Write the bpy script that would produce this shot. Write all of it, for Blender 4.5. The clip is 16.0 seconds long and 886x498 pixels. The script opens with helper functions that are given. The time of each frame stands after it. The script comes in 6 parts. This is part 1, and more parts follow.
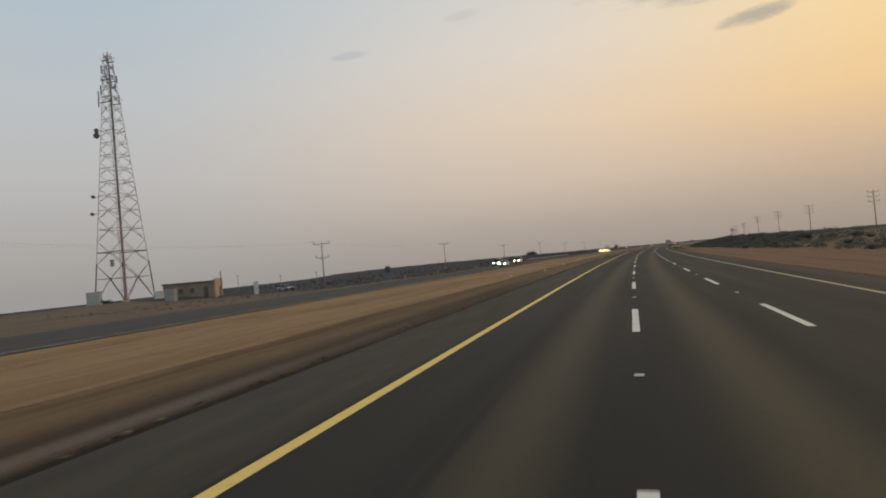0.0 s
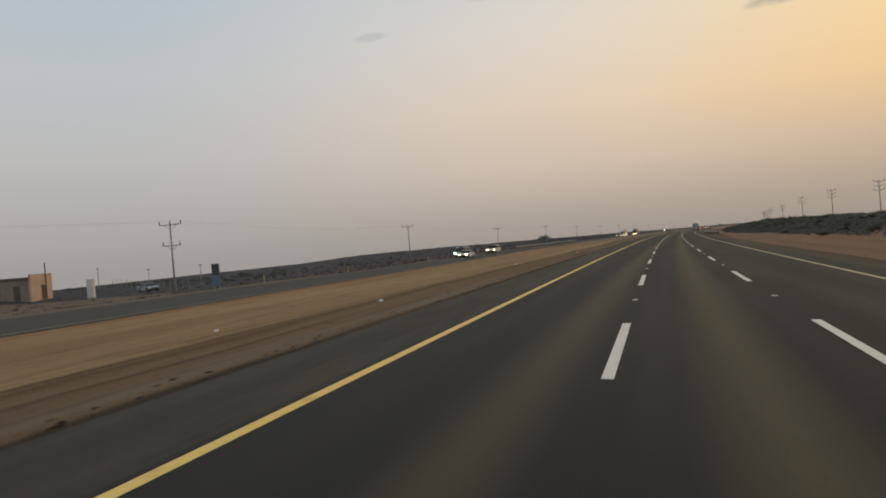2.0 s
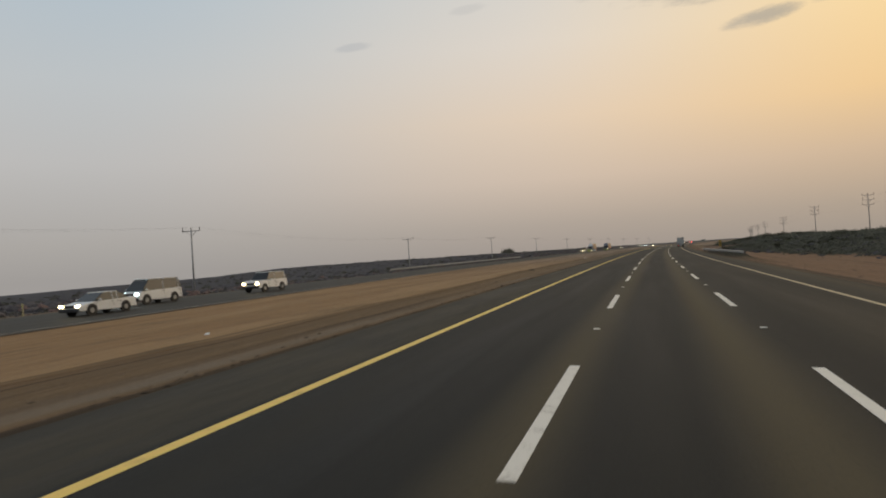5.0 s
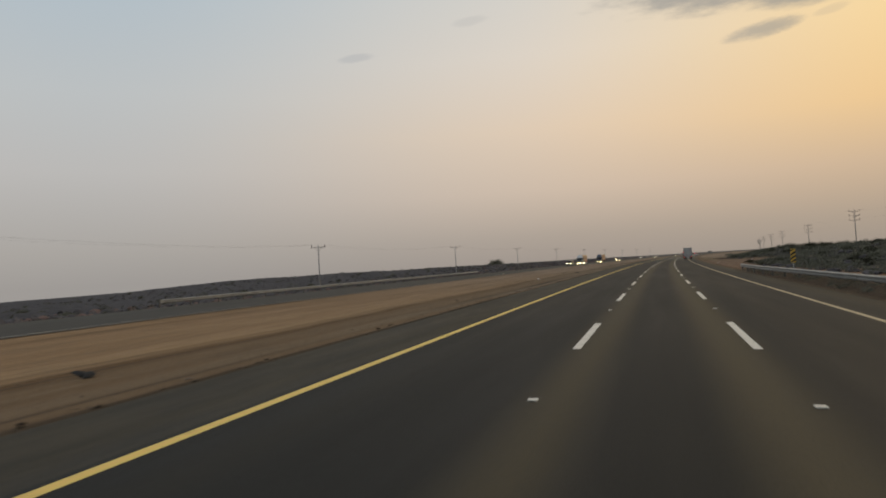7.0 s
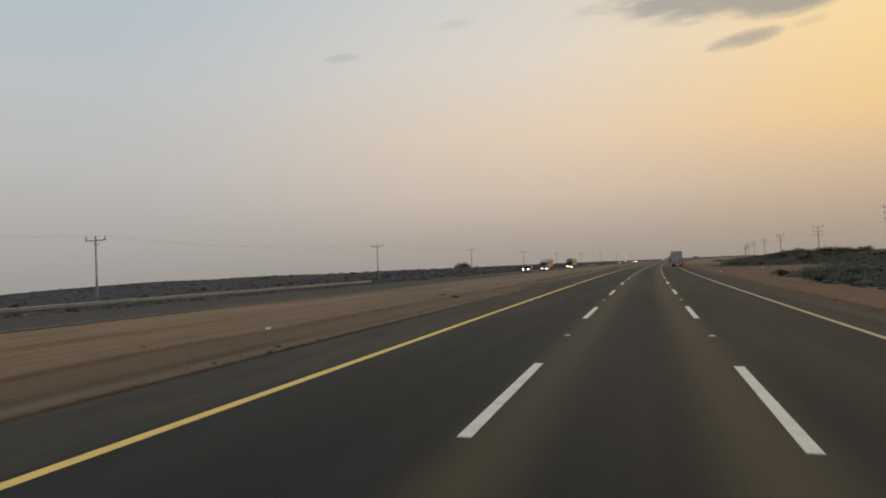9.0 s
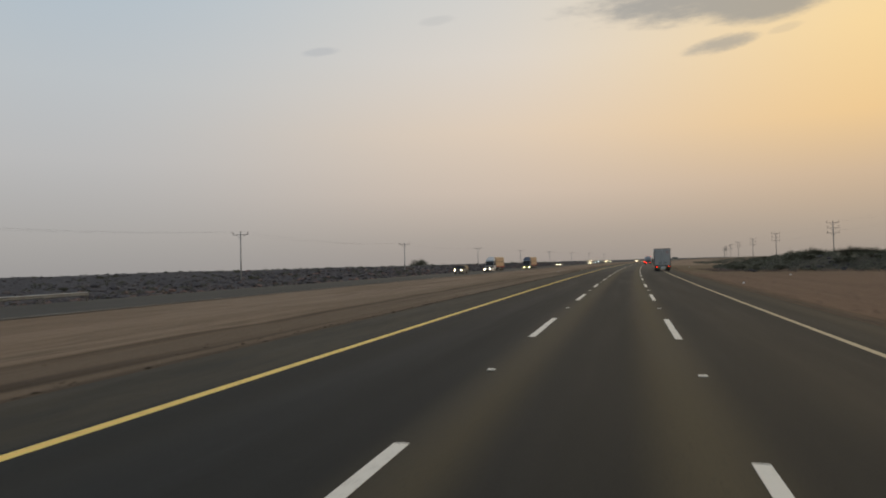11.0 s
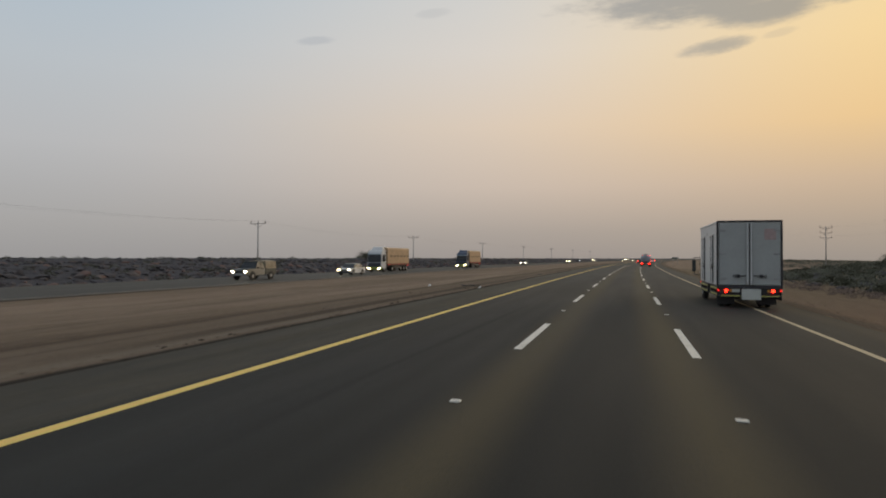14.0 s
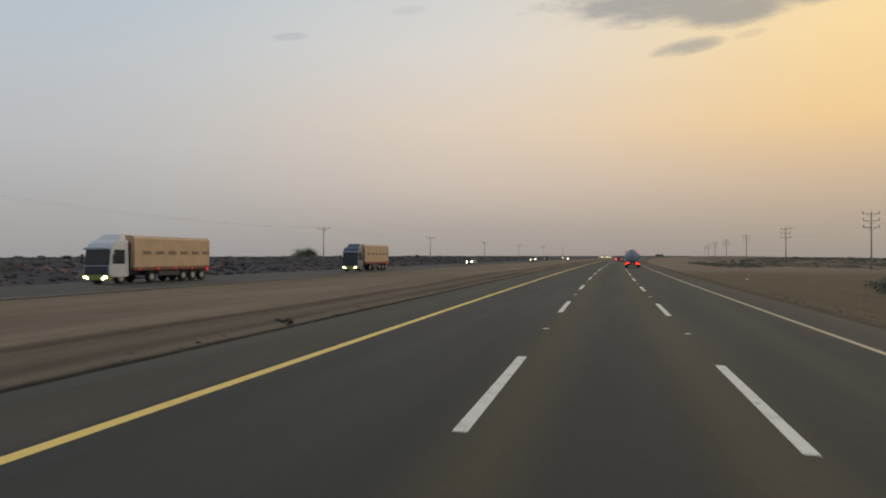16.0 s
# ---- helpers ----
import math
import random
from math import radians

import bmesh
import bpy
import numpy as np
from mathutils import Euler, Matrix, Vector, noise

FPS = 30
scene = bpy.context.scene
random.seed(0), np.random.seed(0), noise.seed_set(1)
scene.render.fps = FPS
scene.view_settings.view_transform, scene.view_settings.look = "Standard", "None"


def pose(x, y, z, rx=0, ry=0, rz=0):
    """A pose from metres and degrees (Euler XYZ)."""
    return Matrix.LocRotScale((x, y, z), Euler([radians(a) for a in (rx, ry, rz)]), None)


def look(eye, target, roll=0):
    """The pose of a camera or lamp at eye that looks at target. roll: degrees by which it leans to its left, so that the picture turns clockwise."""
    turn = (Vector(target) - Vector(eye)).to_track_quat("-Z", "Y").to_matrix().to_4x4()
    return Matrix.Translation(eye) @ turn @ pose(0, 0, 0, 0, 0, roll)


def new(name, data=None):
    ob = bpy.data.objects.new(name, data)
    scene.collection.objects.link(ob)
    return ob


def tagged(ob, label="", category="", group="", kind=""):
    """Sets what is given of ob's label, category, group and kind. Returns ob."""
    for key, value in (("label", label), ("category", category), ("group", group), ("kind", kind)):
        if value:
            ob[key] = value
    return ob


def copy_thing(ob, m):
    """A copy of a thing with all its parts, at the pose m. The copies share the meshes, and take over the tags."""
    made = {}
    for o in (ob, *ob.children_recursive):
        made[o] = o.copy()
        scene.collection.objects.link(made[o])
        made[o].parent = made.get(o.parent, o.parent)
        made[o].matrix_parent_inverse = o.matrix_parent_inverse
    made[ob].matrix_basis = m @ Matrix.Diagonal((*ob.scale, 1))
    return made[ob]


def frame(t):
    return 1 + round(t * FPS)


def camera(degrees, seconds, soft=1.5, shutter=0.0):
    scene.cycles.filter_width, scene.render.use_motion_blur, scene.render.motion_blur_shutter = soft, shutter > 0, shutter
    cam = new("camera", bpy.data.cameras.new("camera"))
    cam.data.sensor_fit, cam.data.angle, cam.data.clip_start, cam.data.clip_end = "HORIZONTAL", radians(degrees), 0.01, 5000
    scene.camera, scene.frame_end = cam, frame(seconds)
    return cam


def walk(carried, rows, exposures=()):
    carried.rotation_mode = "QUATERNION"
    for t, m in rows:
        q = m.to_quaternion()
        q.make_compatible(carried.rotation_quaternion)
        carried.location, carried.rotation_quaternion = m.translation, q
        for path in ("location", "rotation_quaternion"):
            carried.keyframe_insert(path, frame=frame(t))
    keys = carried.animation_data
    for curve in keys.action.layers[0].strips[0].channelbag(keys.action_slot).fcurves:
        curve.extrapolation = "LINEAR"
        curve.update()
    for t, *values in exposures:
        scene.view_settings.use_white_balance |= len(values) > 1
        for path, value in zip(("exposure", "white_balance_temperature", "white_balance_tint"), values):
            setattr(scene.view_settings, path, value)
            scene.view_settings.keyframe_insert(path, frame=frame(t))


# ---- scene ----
# Dual carriageway in flat lava country at dusk, seen from a vehicle that overtakes a box truck.
# s runs along the road, lat across it (0 is the median edge line); the road bends gently to the right.
cam = camera(70.0, 16.0, soft=1.9, shutter=0.12)
PATH = [
    (0.0, pose(3.791, -15.14, 1.884, 91.183, 4.969, 16.589)),
    (0.5, pose(4.006, -2.08, 1.880, 90.984, 3.736, 16.504)),
    (1.0, pose(4.237, 10.63, 1.876, 89.839, 4.412, 16.799)),
    (1.5, pose(4.459, 23.23, 1.873, 89.373, 4.902, 17.902)),
    (2.0, pose(4.664, 36.16, 1.871, 89.794, 4.593, 18.414)),
    (2.5, pose(4.896, 49.08, 1.868, 89.880, 4.433, 18.192)),
    (3.0, pose(5.159, 62.18, 1.866, 89.467, 4.673, 17.534)),
    (3.5, pose(5.430, 75.32, 1.865, 89.710, 4.968, 17.078)),
    (4.0, pose(5.673, 88.45, 1.864, 89.976, 4.524, 16.695)),
    (6.5, pose(7.685, 153.22, 1.857, 91.423, 2.676, 17.027)),
    (7.0, pose(8.227, 165.99, 1.854, 91.598, 3.207, 16.645)),
    (7.5, pose(8.699, 178.83, 1.854, 91.767, 2.695, 16.280)),
    (8.0, pose(9.229, 191.70, 1.853, 91.179, 2.820, 16.391)),
    (8.5, pose(9.847, 204.66, 1.851, 91.341, 3.911, 16.002)),
    (9.0, pose(10.510, 217.83, 1.849, 91.707, 2.414, 15.076)),
    (9.5, pose(11.229, 230.59, 1.847, 90.588, 3.329, 15.074)),
    (12.0, pose(14.762, 294.41, 1.843, 91.807, 0.436, 11.587)),
    (12.5, pose(15.551, 307.55, 1.843, 91.417, 0.945, 11.049)),
    (13.0, pose(16.367, 320.49, 1.843, 91.001, 0.527, 11.186)),
    (13.5, pose(17.143, 333.48, 1.845, 91.042, 0.019, 11.813)),
    (14.0, pose(17.911, 346.48, 1.847, 90.778, -0.199, 12.008)),
    (14.5, pose(18.640, 359.30, 1.850, 90.872, -0.278, 11.732)),
    (15.0, pose(19.447, 371.86, 1.852, 91.162, -0.056, 11.425)),
    (15.5, pose(20.351, 384.68, 1.853, 91.106, 0.657, 10.708)),
    (16.0, pose(21.127, 397.96, 1.857, 90.580, -0.073, 9.853)),
]
walk(cam, PATH, ((0.0, 0.05, 6600, 10), (4.0, 0.08, 6620, 10), (6.5, 0.03, 6720, 10), (9.5, 0.05, 6640, 10), (12.0, 0.02, 6450, 10), (13.5, 0.0, 6420, 10), (15.0, 0.06, 6330, 10), (16.0, 0.06, 6330, 10)))

# ---- sky and light ----
SUN_AZ = radians(38)


def srgb(r, g, b):
    return tuple(((c / 255 + 0.055) / 1.055) ** 2.4 if c > 10 else c / 255 / 12.92 for c in (r, g, b)) + (1.0,)


class Nodes:
    """A small wrapper to write node trees in few lines."""

    def __init__(self, tree):
        self.t = tree

    def add(self, kind):
        return self.t.nodes.new(kind)

    def put(self, sock, v):
        if v is None:
            return
        if isinstance(v, bpy.types.NodeSocket):
            self.t.links.new(v, sock)
        else:
            sock.default_value = v

    def math(self, op, a, b=None, c=None, clamp=False):
        n = self.add("ShaderNodeMath")
        n.operation, n.use_clamp = op, clamp
        for i, v in enumerate((a, b, c)):
            self.put(n.inputs[i], v)
        return n.outputs[0]

    def mix(self, f, a, b, blend="MIX"):
        n = self.add("ShaderNodeMix")
        n.data_type, n.blend_type = "RGBA", blend
        self.put(n.inputs["Factor"], f)
        self.put(n.inputs[6], a)
        self.put(n.inputs[7], b)
        return n.outputs[2]

    def ramp(self, f, stops):
        n = self.add("ShaderNodeValToRGB")
        e = n.color_ramp.elements
        while len(e) < len(stops):
            e.new(0.5)
        for el, (p, c) in zip(e, stops):
            el.position, el.color = p, c
        self.put(n.inputs[0], f)
        return n.outputs[0]

    def map(self, v, a, b, c=0.0, d=1.0, smooth=True):
        n = self.add("ShaderNodeMapRange")
        n.interpolation_type = "SMOOTHSTEP" if smooth else "LINEAR"
        for i, x in enumerate((v, a, b, c, d)):
            self.put(n.inputs[i], x)
        return n.outputs[0]

    def noise(self, vec, scale, detail=4.0, rough=0.55):
        n = self.add("ShaderNodeTexNoise")
        self.put(n.inputs["Vector"], vec)
        n.inputs["Scale"].default_value, n.inputs["Detail"].default_value, n.inputs["Roughness"].default_value = scale, detail, rough
        return n.outputs["Fac"]

    def road_uv(self):
        n = self.add("ShaderNodeUVMap")
        n.uv_map = "road"
        return n.outputs[0]

    def value_of(self, name):
        n = self.add("ShaderNodeAttribute")
        n.attribute_name = name
        return n.outputs["Fac"]

    def scaled(self, vec, sx, sy, sz=1.0):
        n = self.add("ShaderNodeMapping")
        self.put(n.inputs["Vector"], vec)
        n.inputs["Scale"].default_value = (sx, sy, sz)
        return n.outputs[0]


world = bpy.data.worlds.new("dusk_sky")
scene.world = world
world.use_nodes = True
world.node_tree.nodes.clear()
W = Nodes(world.node_tree)
direction = W.add("ShaderNodeTexCoord").outputs["Generated"]
sep = W.add("ShaderNodeSeparateXYZ")
W.put(sep.inputs[0], direction)
dx, dy, dz = sep.outputs
bearing = W.math("MULTIPLY", W.math("ARCTAN2", dx, dy), 57.2958)
elev = W.math("MULTIPLY", W.math("ARCSINE", dz), 57.2958)
flat = W.math("SQRT", W.math("ADD", W.math("MULTIPLY", dx, dx), W.math("MULTIPLY", dy, dy)))
along = W.math("ADD", W.math("MULTIPLY", dx, math.sin(SUN_AZ)), W.math("MULTIPLY", dy, math.cos(SUN_AZ)))
off = W.math("ARCCOSINE", W.math("DIVIDE", along, W.math("MAXIMUM", flat, 1e-4)))
up = W.math("DIVIDE", W.math("MAXIMUM", elev, 0.0), 90.0)
far_side = W.ramp(up, [(0.0, srgb(155, 152, 150)), (0.03, srgb(166, 163, 160)), (0.1, srgb(183, 183, 183)), (0.17, srgb(184, 190, 194)), (0.27, srgb(172, 188, 200)), (0.5, srgb(165, 172, 180)), (1.0, srgb(150, 152, 155))])
middle = W.ramp(up, [(0.0, srgb(158, 149, 142)), (0.025, srgb(171, 160, 150)), (0.07, srgb(203, 186, 170)), (0.13, srgb(221, 202, 181)), (0.2, srgb(219, 210, 199)), (0.3, srgb(204, 206, 204)), (0.5, srgb(178, 180, 182)), (1.0, srgb(150, 152, 155))])
sun_side = W.ramp(up, [(0.0, srgb(158, 147, 136)), (0.025, srgb(174, 158, 141)), (0.07, srgb(206, 179, 148)), (0.12, srgb(238, 200, 143)), (0.19, srgb(247, 214, 154)), (0.3, srgb(244, 220, 172)), (0.5, srgb(205, 200, 188)), (1.0, srgb(150, 152, 155))])
air = W.mix(W.map(off, 0.14, 0.86), sun_side, middle)
air = W.mix(W.map(off, 0.66, 1.5), air, far_side)
# thin grey clouds, by bearing and height in degrees
wisps = W.add("ShaderNodeCombineXYZ")
W.put(wisps.inputs[0], W.math("MULTIPLY", bearing, 0.18))
W.put(wisps.inputs[1], W.math("MULTIPLY", elev, 0.65))
ragged = W.math("SUBTRACT", W.noise(wisps.outputs[0], 1.3, 8.0, 0.66), 0.5)
cover = None
for b0, e0, wide, tall, tilt, dense, torn in ((11.1, 17.15, 3.0, 0.75, 0.08, 0.75, 2.2), (13.2, 21.0, 14.5, 2.3, -0.02, 0.92, 1.8), (14.8, 19.5, 5.5, 1.35, 0.0, 0.92, 1.5), (-23.4, 18.6, 1.9, 0.42, 0.10, 0.34, 2.4), (-12.8, 21.2, 2.0, 0.4, 0.10, 0.2, 2.4), (16.2, 17.6, 1.3, 0.35, 0.1, 0.22, 2.4), (18.0, 27.0, 18.0, 3.6, 0.0, 0.6, 2.4)):
    a = W.math("DIVIDE", W.math("SUBTRACT", bearing, b0), wide)
    e = W.math("SUBTRACT", W.math("SUBTRACT", elev, e0), W.math("MULTIPLY", W.math("SUBTRACT", bearing, b0), tilt))
    e = W.math("DIVIDE", e, tall)
    q = W.math("ADD", W.math("MULTIPLY", a, a), W.math("MULTIPLY", e, e))
    q = W.math("ADD", q, W.math("MULTIPLY", ragged, torn))
    m = W.map(q, 1.15, 0.15, 0.0, dense)
    cover = m if cover is None else W.math("MAXIMUM", cover, m)
grey_cloud = W.mix(W.map(off, 0.2, 1.2), srgb(166, 159, 146), srgb(160, 166, 174))
air = W.mix(cover, air, grey_cloud)
background = W.add("ShaderNodeBackground")
W.put(background.inputs["Color"], air)
background.inputs["Strength"].default_value = 1.0
W.put(W.add("ShaderNodeOutputWorld").inputs["Surface"], background.outputs[0])

sun = new("sun", bpy.data.lights.new("sun", "SUN"))
sun.data.energy, sun.data.angle, sun.data.color = 0.25, radians(25), (1.0, 0.82, 0.6)
sun.matrix_world = look((0, 0, 60), (-60 * math.sin(SUN_AZ), -60 * math.cos(SUN_AZ), 48))

# ---- materials ----
MATS = {}


def material(name, colour, rough=0.7, metal=0.0, vary=0.15, scale=3.0, bump=0.0, bump_scale=40.0, spec=0.5, coat=0.0, glow=None, power=0.0):
    """A surface with colour varied at two sizes and a little relief, in the object's own metres."""
    if name in MATS:
        return MATS[name]
    m = bpy.data.materials.new(name)
    m.use_nodes = True
    n = Nodes(m.node_tree)
    b = m.node_tree.nodes["Principled BSDF"]
    pos = n.add("ShaderNodeTexCoord").outputs["Object"]
    big = n.noise(pos, scale, 3.0)
    fine = n.noise(pos, scale * 9, 4.0)
    f = n.math("ADD", n.math("MULTIPLY", big, 0.6), n.math("MULTIPLY", fine, 0.4))
    lo = tuple(c * (1 - vary) for c in colour) + (1.0,)
    hi = tuple(min(c * (1 + vary), 1.0) for c in colour) + (1.0,)
    n.put(b.inputs["Base Color"], n.mix(n.map(f, 0.3, 0.7), lo, hi))
    n.put(b.inputs["Roughness"], n.map(fine, 0.2, 0.8, max(rough - 0.1, 0.02), min(rough + 0.1, 1.0)))
    b.inputs["Metallic"].default_value = metal
    b.inputs["Specular IOR Level"].default_value = spec
    b.inputs["Coat Weight"].default_value = coat
    if bump:
        k = n.add("ShaderNodeBump")
        k.inputs["Strength"].default_value, k.inputs["Distance"].default_value = bump, 0.02
        n.put(k.inputs["Height"], n.noise(pos, bump_scale, 4.0))
        n.put(b.inputs["Normal"], k.outputs[0])
    if glow:
        b.inputs["Emission Color"].default_value = tuple(glow) + (1.0,)
        b.inputs["Emission Strength"].default_value = power
    MATS[name] = m
    return m


def glass(name, tint=(0.02, 0.025, 0.03)):
    if name not in MATS:
        m = material(name, tint, 0.1, 0.0, 0.05, 1.0, spec=0.35)
    return MATS[name]


def asphalt_material(name, base, brown, tracks_and_glow):
    m = bpy.data.materials.new(name)
    m.use_nodes = True
    n = Nodes(m.node_tree)
    b = m.node_tree.nodes["Principled BSDF"]
    uv = n.road_uv()
    sp = n.add("ShaderNodeSeparateXYZ")
    n.put(sp.inputs[0], uv)
    lat, run = sp.outputs[0], sp.outputs[1]
    long_blotch = n.noise(n.scaled(uv, 0.9, 0.05), 1.0, 4.0)
    patch = n.noise(n.scaled(uv, 0.12, 0.02), 1.0, 3.0)
    grain = n.noise(uv, 60.0, 3.0, 0.7)
    col = n.mix(n.map(long_blotch, 0.3, 0.75), tuple(c * 0.8 for c in base) + (1.0,), tuple(c * 1.22 for c in base) + (1.0,))
    col = n.mix(n.math("MULTIPLY", n.map(patch, 0.45, 0.8), 0.14), col, tuple(brown) + (1.0,))
    col = n.mix(n.map(run, 338.0, 400.0, 0.0, 0.46), col, (0.088, 0.084, 0.074, 1.0))
    col = n.mix(n.map(run, 384.0, 430.0, 0.0, 0.37), col, (0.110, 0.107, 0.100, 1.0))
    col = n.mix(n.map(run, 150.0, 80.0, 0.0, 0.04), col, (0.082, 0.078, 0.069, 1.0))
    # dusty wheel tracks; the pair with a drift is warm glow ahead of the vehicle, painted into the colour, crossing
    # from lane to lane over the first two hundred metres
    for centre, wide, amount, drift in tracks_and_glow:
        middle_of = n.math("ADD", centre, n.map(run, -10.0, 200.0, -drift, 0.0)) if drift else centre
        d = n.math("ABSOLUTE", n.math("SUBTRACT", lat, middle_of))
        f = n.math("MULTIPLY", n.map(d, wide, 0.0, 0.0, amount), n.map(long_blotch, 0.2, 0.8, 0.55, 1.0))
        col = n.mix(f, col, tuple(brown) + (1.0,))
    col = n.mix(n.map(grain, 0.35, 0.75, 0.0, 0.35), col, tuple(c * 1.7 for c in base) + (1.0,))
    coarse = n.noise(uv, 11.0, 5.0, 0.75)
    col = n.mix(n.map(coarse, 0.5, 0.75, 0.0, 0.45), col, tuple(c * 2.0 for c in base) + (1.0,))
    col = n.mix(n.map(coarse, 0.45, 0.28, 0.0, 0.5), col, tuple(c * 0.45 for c in base) + (1.0,))
    chips = n.noise(n.scaled(uv, 34.0, 15.0), 1.0, 3.0, 0.8)
    col = n.mix(n.map(chips, 0.54, 0.72, 0.0, 0.5), col, tuple(c * 3.0 for c in base) + (1.0,))
    col = n.mix(n.map(chips, 0.45, 0.30, 0.0, 0.6), col, tuple(c * 0.35 for c in base) + (1.0,))
    dusty = n.math("MULTIPLY", n.map(lat, -0.15, -0.3, 0.0, 0.33), n.map(n.noise(n.scaled(uv, 1.6, 0.3), 1.0, 5.0, 0.7), 0.3, 0.7, 0.4, 1.0))
    col = n.mix(dusty, col, tuple(brown) + (1.0,))
    # one long sealed joint that wanders within the inner lane
    wander = n.math("MULTIPLY", n.math("SUBTRACT", n.noise(n.scaled(uv, 0.0, 0.03), 1.0, 2.0), 0.5), 1.6)
    seal = n.map(n.math("ABSOLUTE", n.math("SUBTRACT", n.math("ADD", lat, wander), 2.1)), 0.12, 0.03)
    seal = n.math("MULTIPLY", seal, n.map(n.noise(n.scaled(uv, 0.02, 0.013), 1.0, 2.0), 0.52, 0.62))
    col = n.mix(n.math("MULTIPLY", seal, 0.45), col, tuple(c * 0.4 for c in base) + (1.0,))
    n.put(b.inputs["Base Color"], col)
    n.put(b.inputs["Roughness"], n.map(long_blotch, 0.2, 0.8, 0.72, 0.9))
    b.inputs["Specular IOR Level"].default_value = 0.27
    k = n.add("ShaderNodeBump")
    k.inputs["Strength"].default_value, k.inputs["Distance"].default_value = 0.5, 0.006
    n.put(k.inputs["Height"], grain)
    n.put(b.inputs["Normal"], k.outputs[0])
    MATS[name] = m
    return m


def ground_material():
    m = bpy.data.materials.new("desert_ground")
    m.use_nodes = True
    n = Nodes(m.node_tree)
    b = m.node_tree.nodes["Principled BSDF"]
    uv = n.road_uv()
    sp = n.add("ShaderNodeSeparateXYZ")
    n.put(sp.inputs[0], uv)
    lat, run = sp.outputs[0], sp.outputs[1]
    lava = n.value_of("lava")
    dry = n.value_of("dry")
    broad = n.noise(n.scaled(uv, 0.16, 0.02), 1.0, 5.0)
    streak = n.noise(n.scaled(uv, 1.1, 0.035), 1.0, 4.0)
    patchy = n.noise(n.scaled(uv, 0.5, 0.16), 1.0, 5.0, 0.65)
    grit = n.noise(uv, 9.0, 5.0, 0.7)
    ragged_edge = n.noise(n.scaled(uv, 0.6, 0.22), 1.0, 6.0, 0.7)
    gold = n.mix(n.map(broad, 0.35, 0.65), (0.322, 0.195, 0.097, 1), (0.425, 0.273, 0.143, 1))
    gold = n.mix(n.map(streak, 0.45, 0.75, 0.0, 0.4), gold, (0.20, 0.115, 0.055, 1))
    grey = n.mix(n.map(broad, 0.35, 0.65), (0.215, 0.158, 0.112, 1), (0.30, 0.226, 0.165, 1))
    grey = n.mix(n.map(streak, 0.45, 0.75, 0.0, 0.4), grey, (0.155, 0.112, 0.078, 1))
    sand = n.mix(dry, gold, grey)
    sand = n.mix(n.map(patchy, 0.5, 0.72, 0.0, 0.45), sand, (0.13, 0.095, 0.06, 1))
    # the trodden strip beside the carriageway, with a light gravel line and a dark scoured bank behind it
    sway = n.math("MULTIPLY", n.math("SUBTRACT", n.noise(n.scaled(uv, 0.05, 0.02), 1.0, 3.0), 0.5), 3.6)
    edge = n.math("ADD", n.math("ADD", lat, sway), n.math("MULTIPLY", n.math("SUBTRACT", patchy, 0.5), 1.1))
    worn = n.math("MULTIPLY", n.map(edge, -8.2, -6.4, 0.0, 0.75), n.map(broad, 0.3, 0.7, 0.75, 1.0))
    sand = n.mix(worn, sand, n.mix(dry, (0.122, 0.085, 0.049, 1), (0.140, 0.108, 0.079, 1)))
    sand = n.mix(n.map(lat, 8.0, 14.0, 0.0, 0.75), sand, n.mix(n.map(run, 200.0, 340.0), (0.265, 0.154, 0.098, 1), n.mix(n.map(run, 350.0, 430.0), (0.195, 0.122, 0.088, 1), n.mix(n.map(run, 490.0, 545.0), (0.160, 0.122, 0.077, 1), (0.300, 0.222, 0.165, 1)))))
    sand = n.mix(n.map(lat, -34.0, -38.0, 0.0, 0.6), sand, (0.135, 0.103, 0.076, 1))
    bank = n.math("MULTIPLY", n.map(n.math("ABSOLUTE", n.math("ADD", edge, 7.1)), 1.1, 0.2), n.map(streak, 0.3, 0.6, 0.35, 0.8))
    sand = n.mix(bank, sand, n.mix(dry, (0.125, 0.066, 0.024, 1), (0.095, 0.068, 0.046, 1)))
    track = n.math("MULTIPLY", n.map(n.math("ABSOLUTE", n.math("ADD", edge, 3.7)), 0.7, 0.2), n.map(broad, 0.35, 0.6, 0.1, 0.55))
    sand = n.mix(track, sand, (0.24, 0.185, 0.13, 1))
    # long streaks of darker soil and of pale gravel, graded along the road
    drawn = n.noise(n.scaled(uv, 1.25, 0.013), 1.0, 4.0, 0.6)
    beside = n.math("MULTIPLY", n.map(edge, -11.0, -7.0), n.map(lat, 2.0, 12.0, 1.0, 0.55))
    sand = n.mix(n.math("MULTIPLY", n.map(drawn, 0.52, 0.68, 0.0, 0.75), beside), sand, (0.066, 0.045, 0.029, 1))
    sand = n.mix(n.math("MULTIPLY", n.map(drawn, 0.45, 0.33, 0.0, 0.42), beside), sand, (0.250, 0.185, 0.122, 1))
    furrow = n.noise(n.scaled(uv, 0.5, 0.018), 1.0, 5.0, 0.62)
    sand = n.mix(n.math("MULTIPLY", n.map(furrow, 0.56, 0.70, 0.0, 0.55), n.map(lat, -4.0, -9.0)), sand, n.mix(dry, (0.155, 0.085, 0.034, 1), (0.115, 0.083, 0.060, 1)))
    # grey gravel that spills from the outer shoulder, and the dark weedy bank under the crash barrier
    spill = n.math("ADD", lat, n.math("MULTIPLY", n.math("SUBTRACT", ragged_edge, 0.5), 2.2))
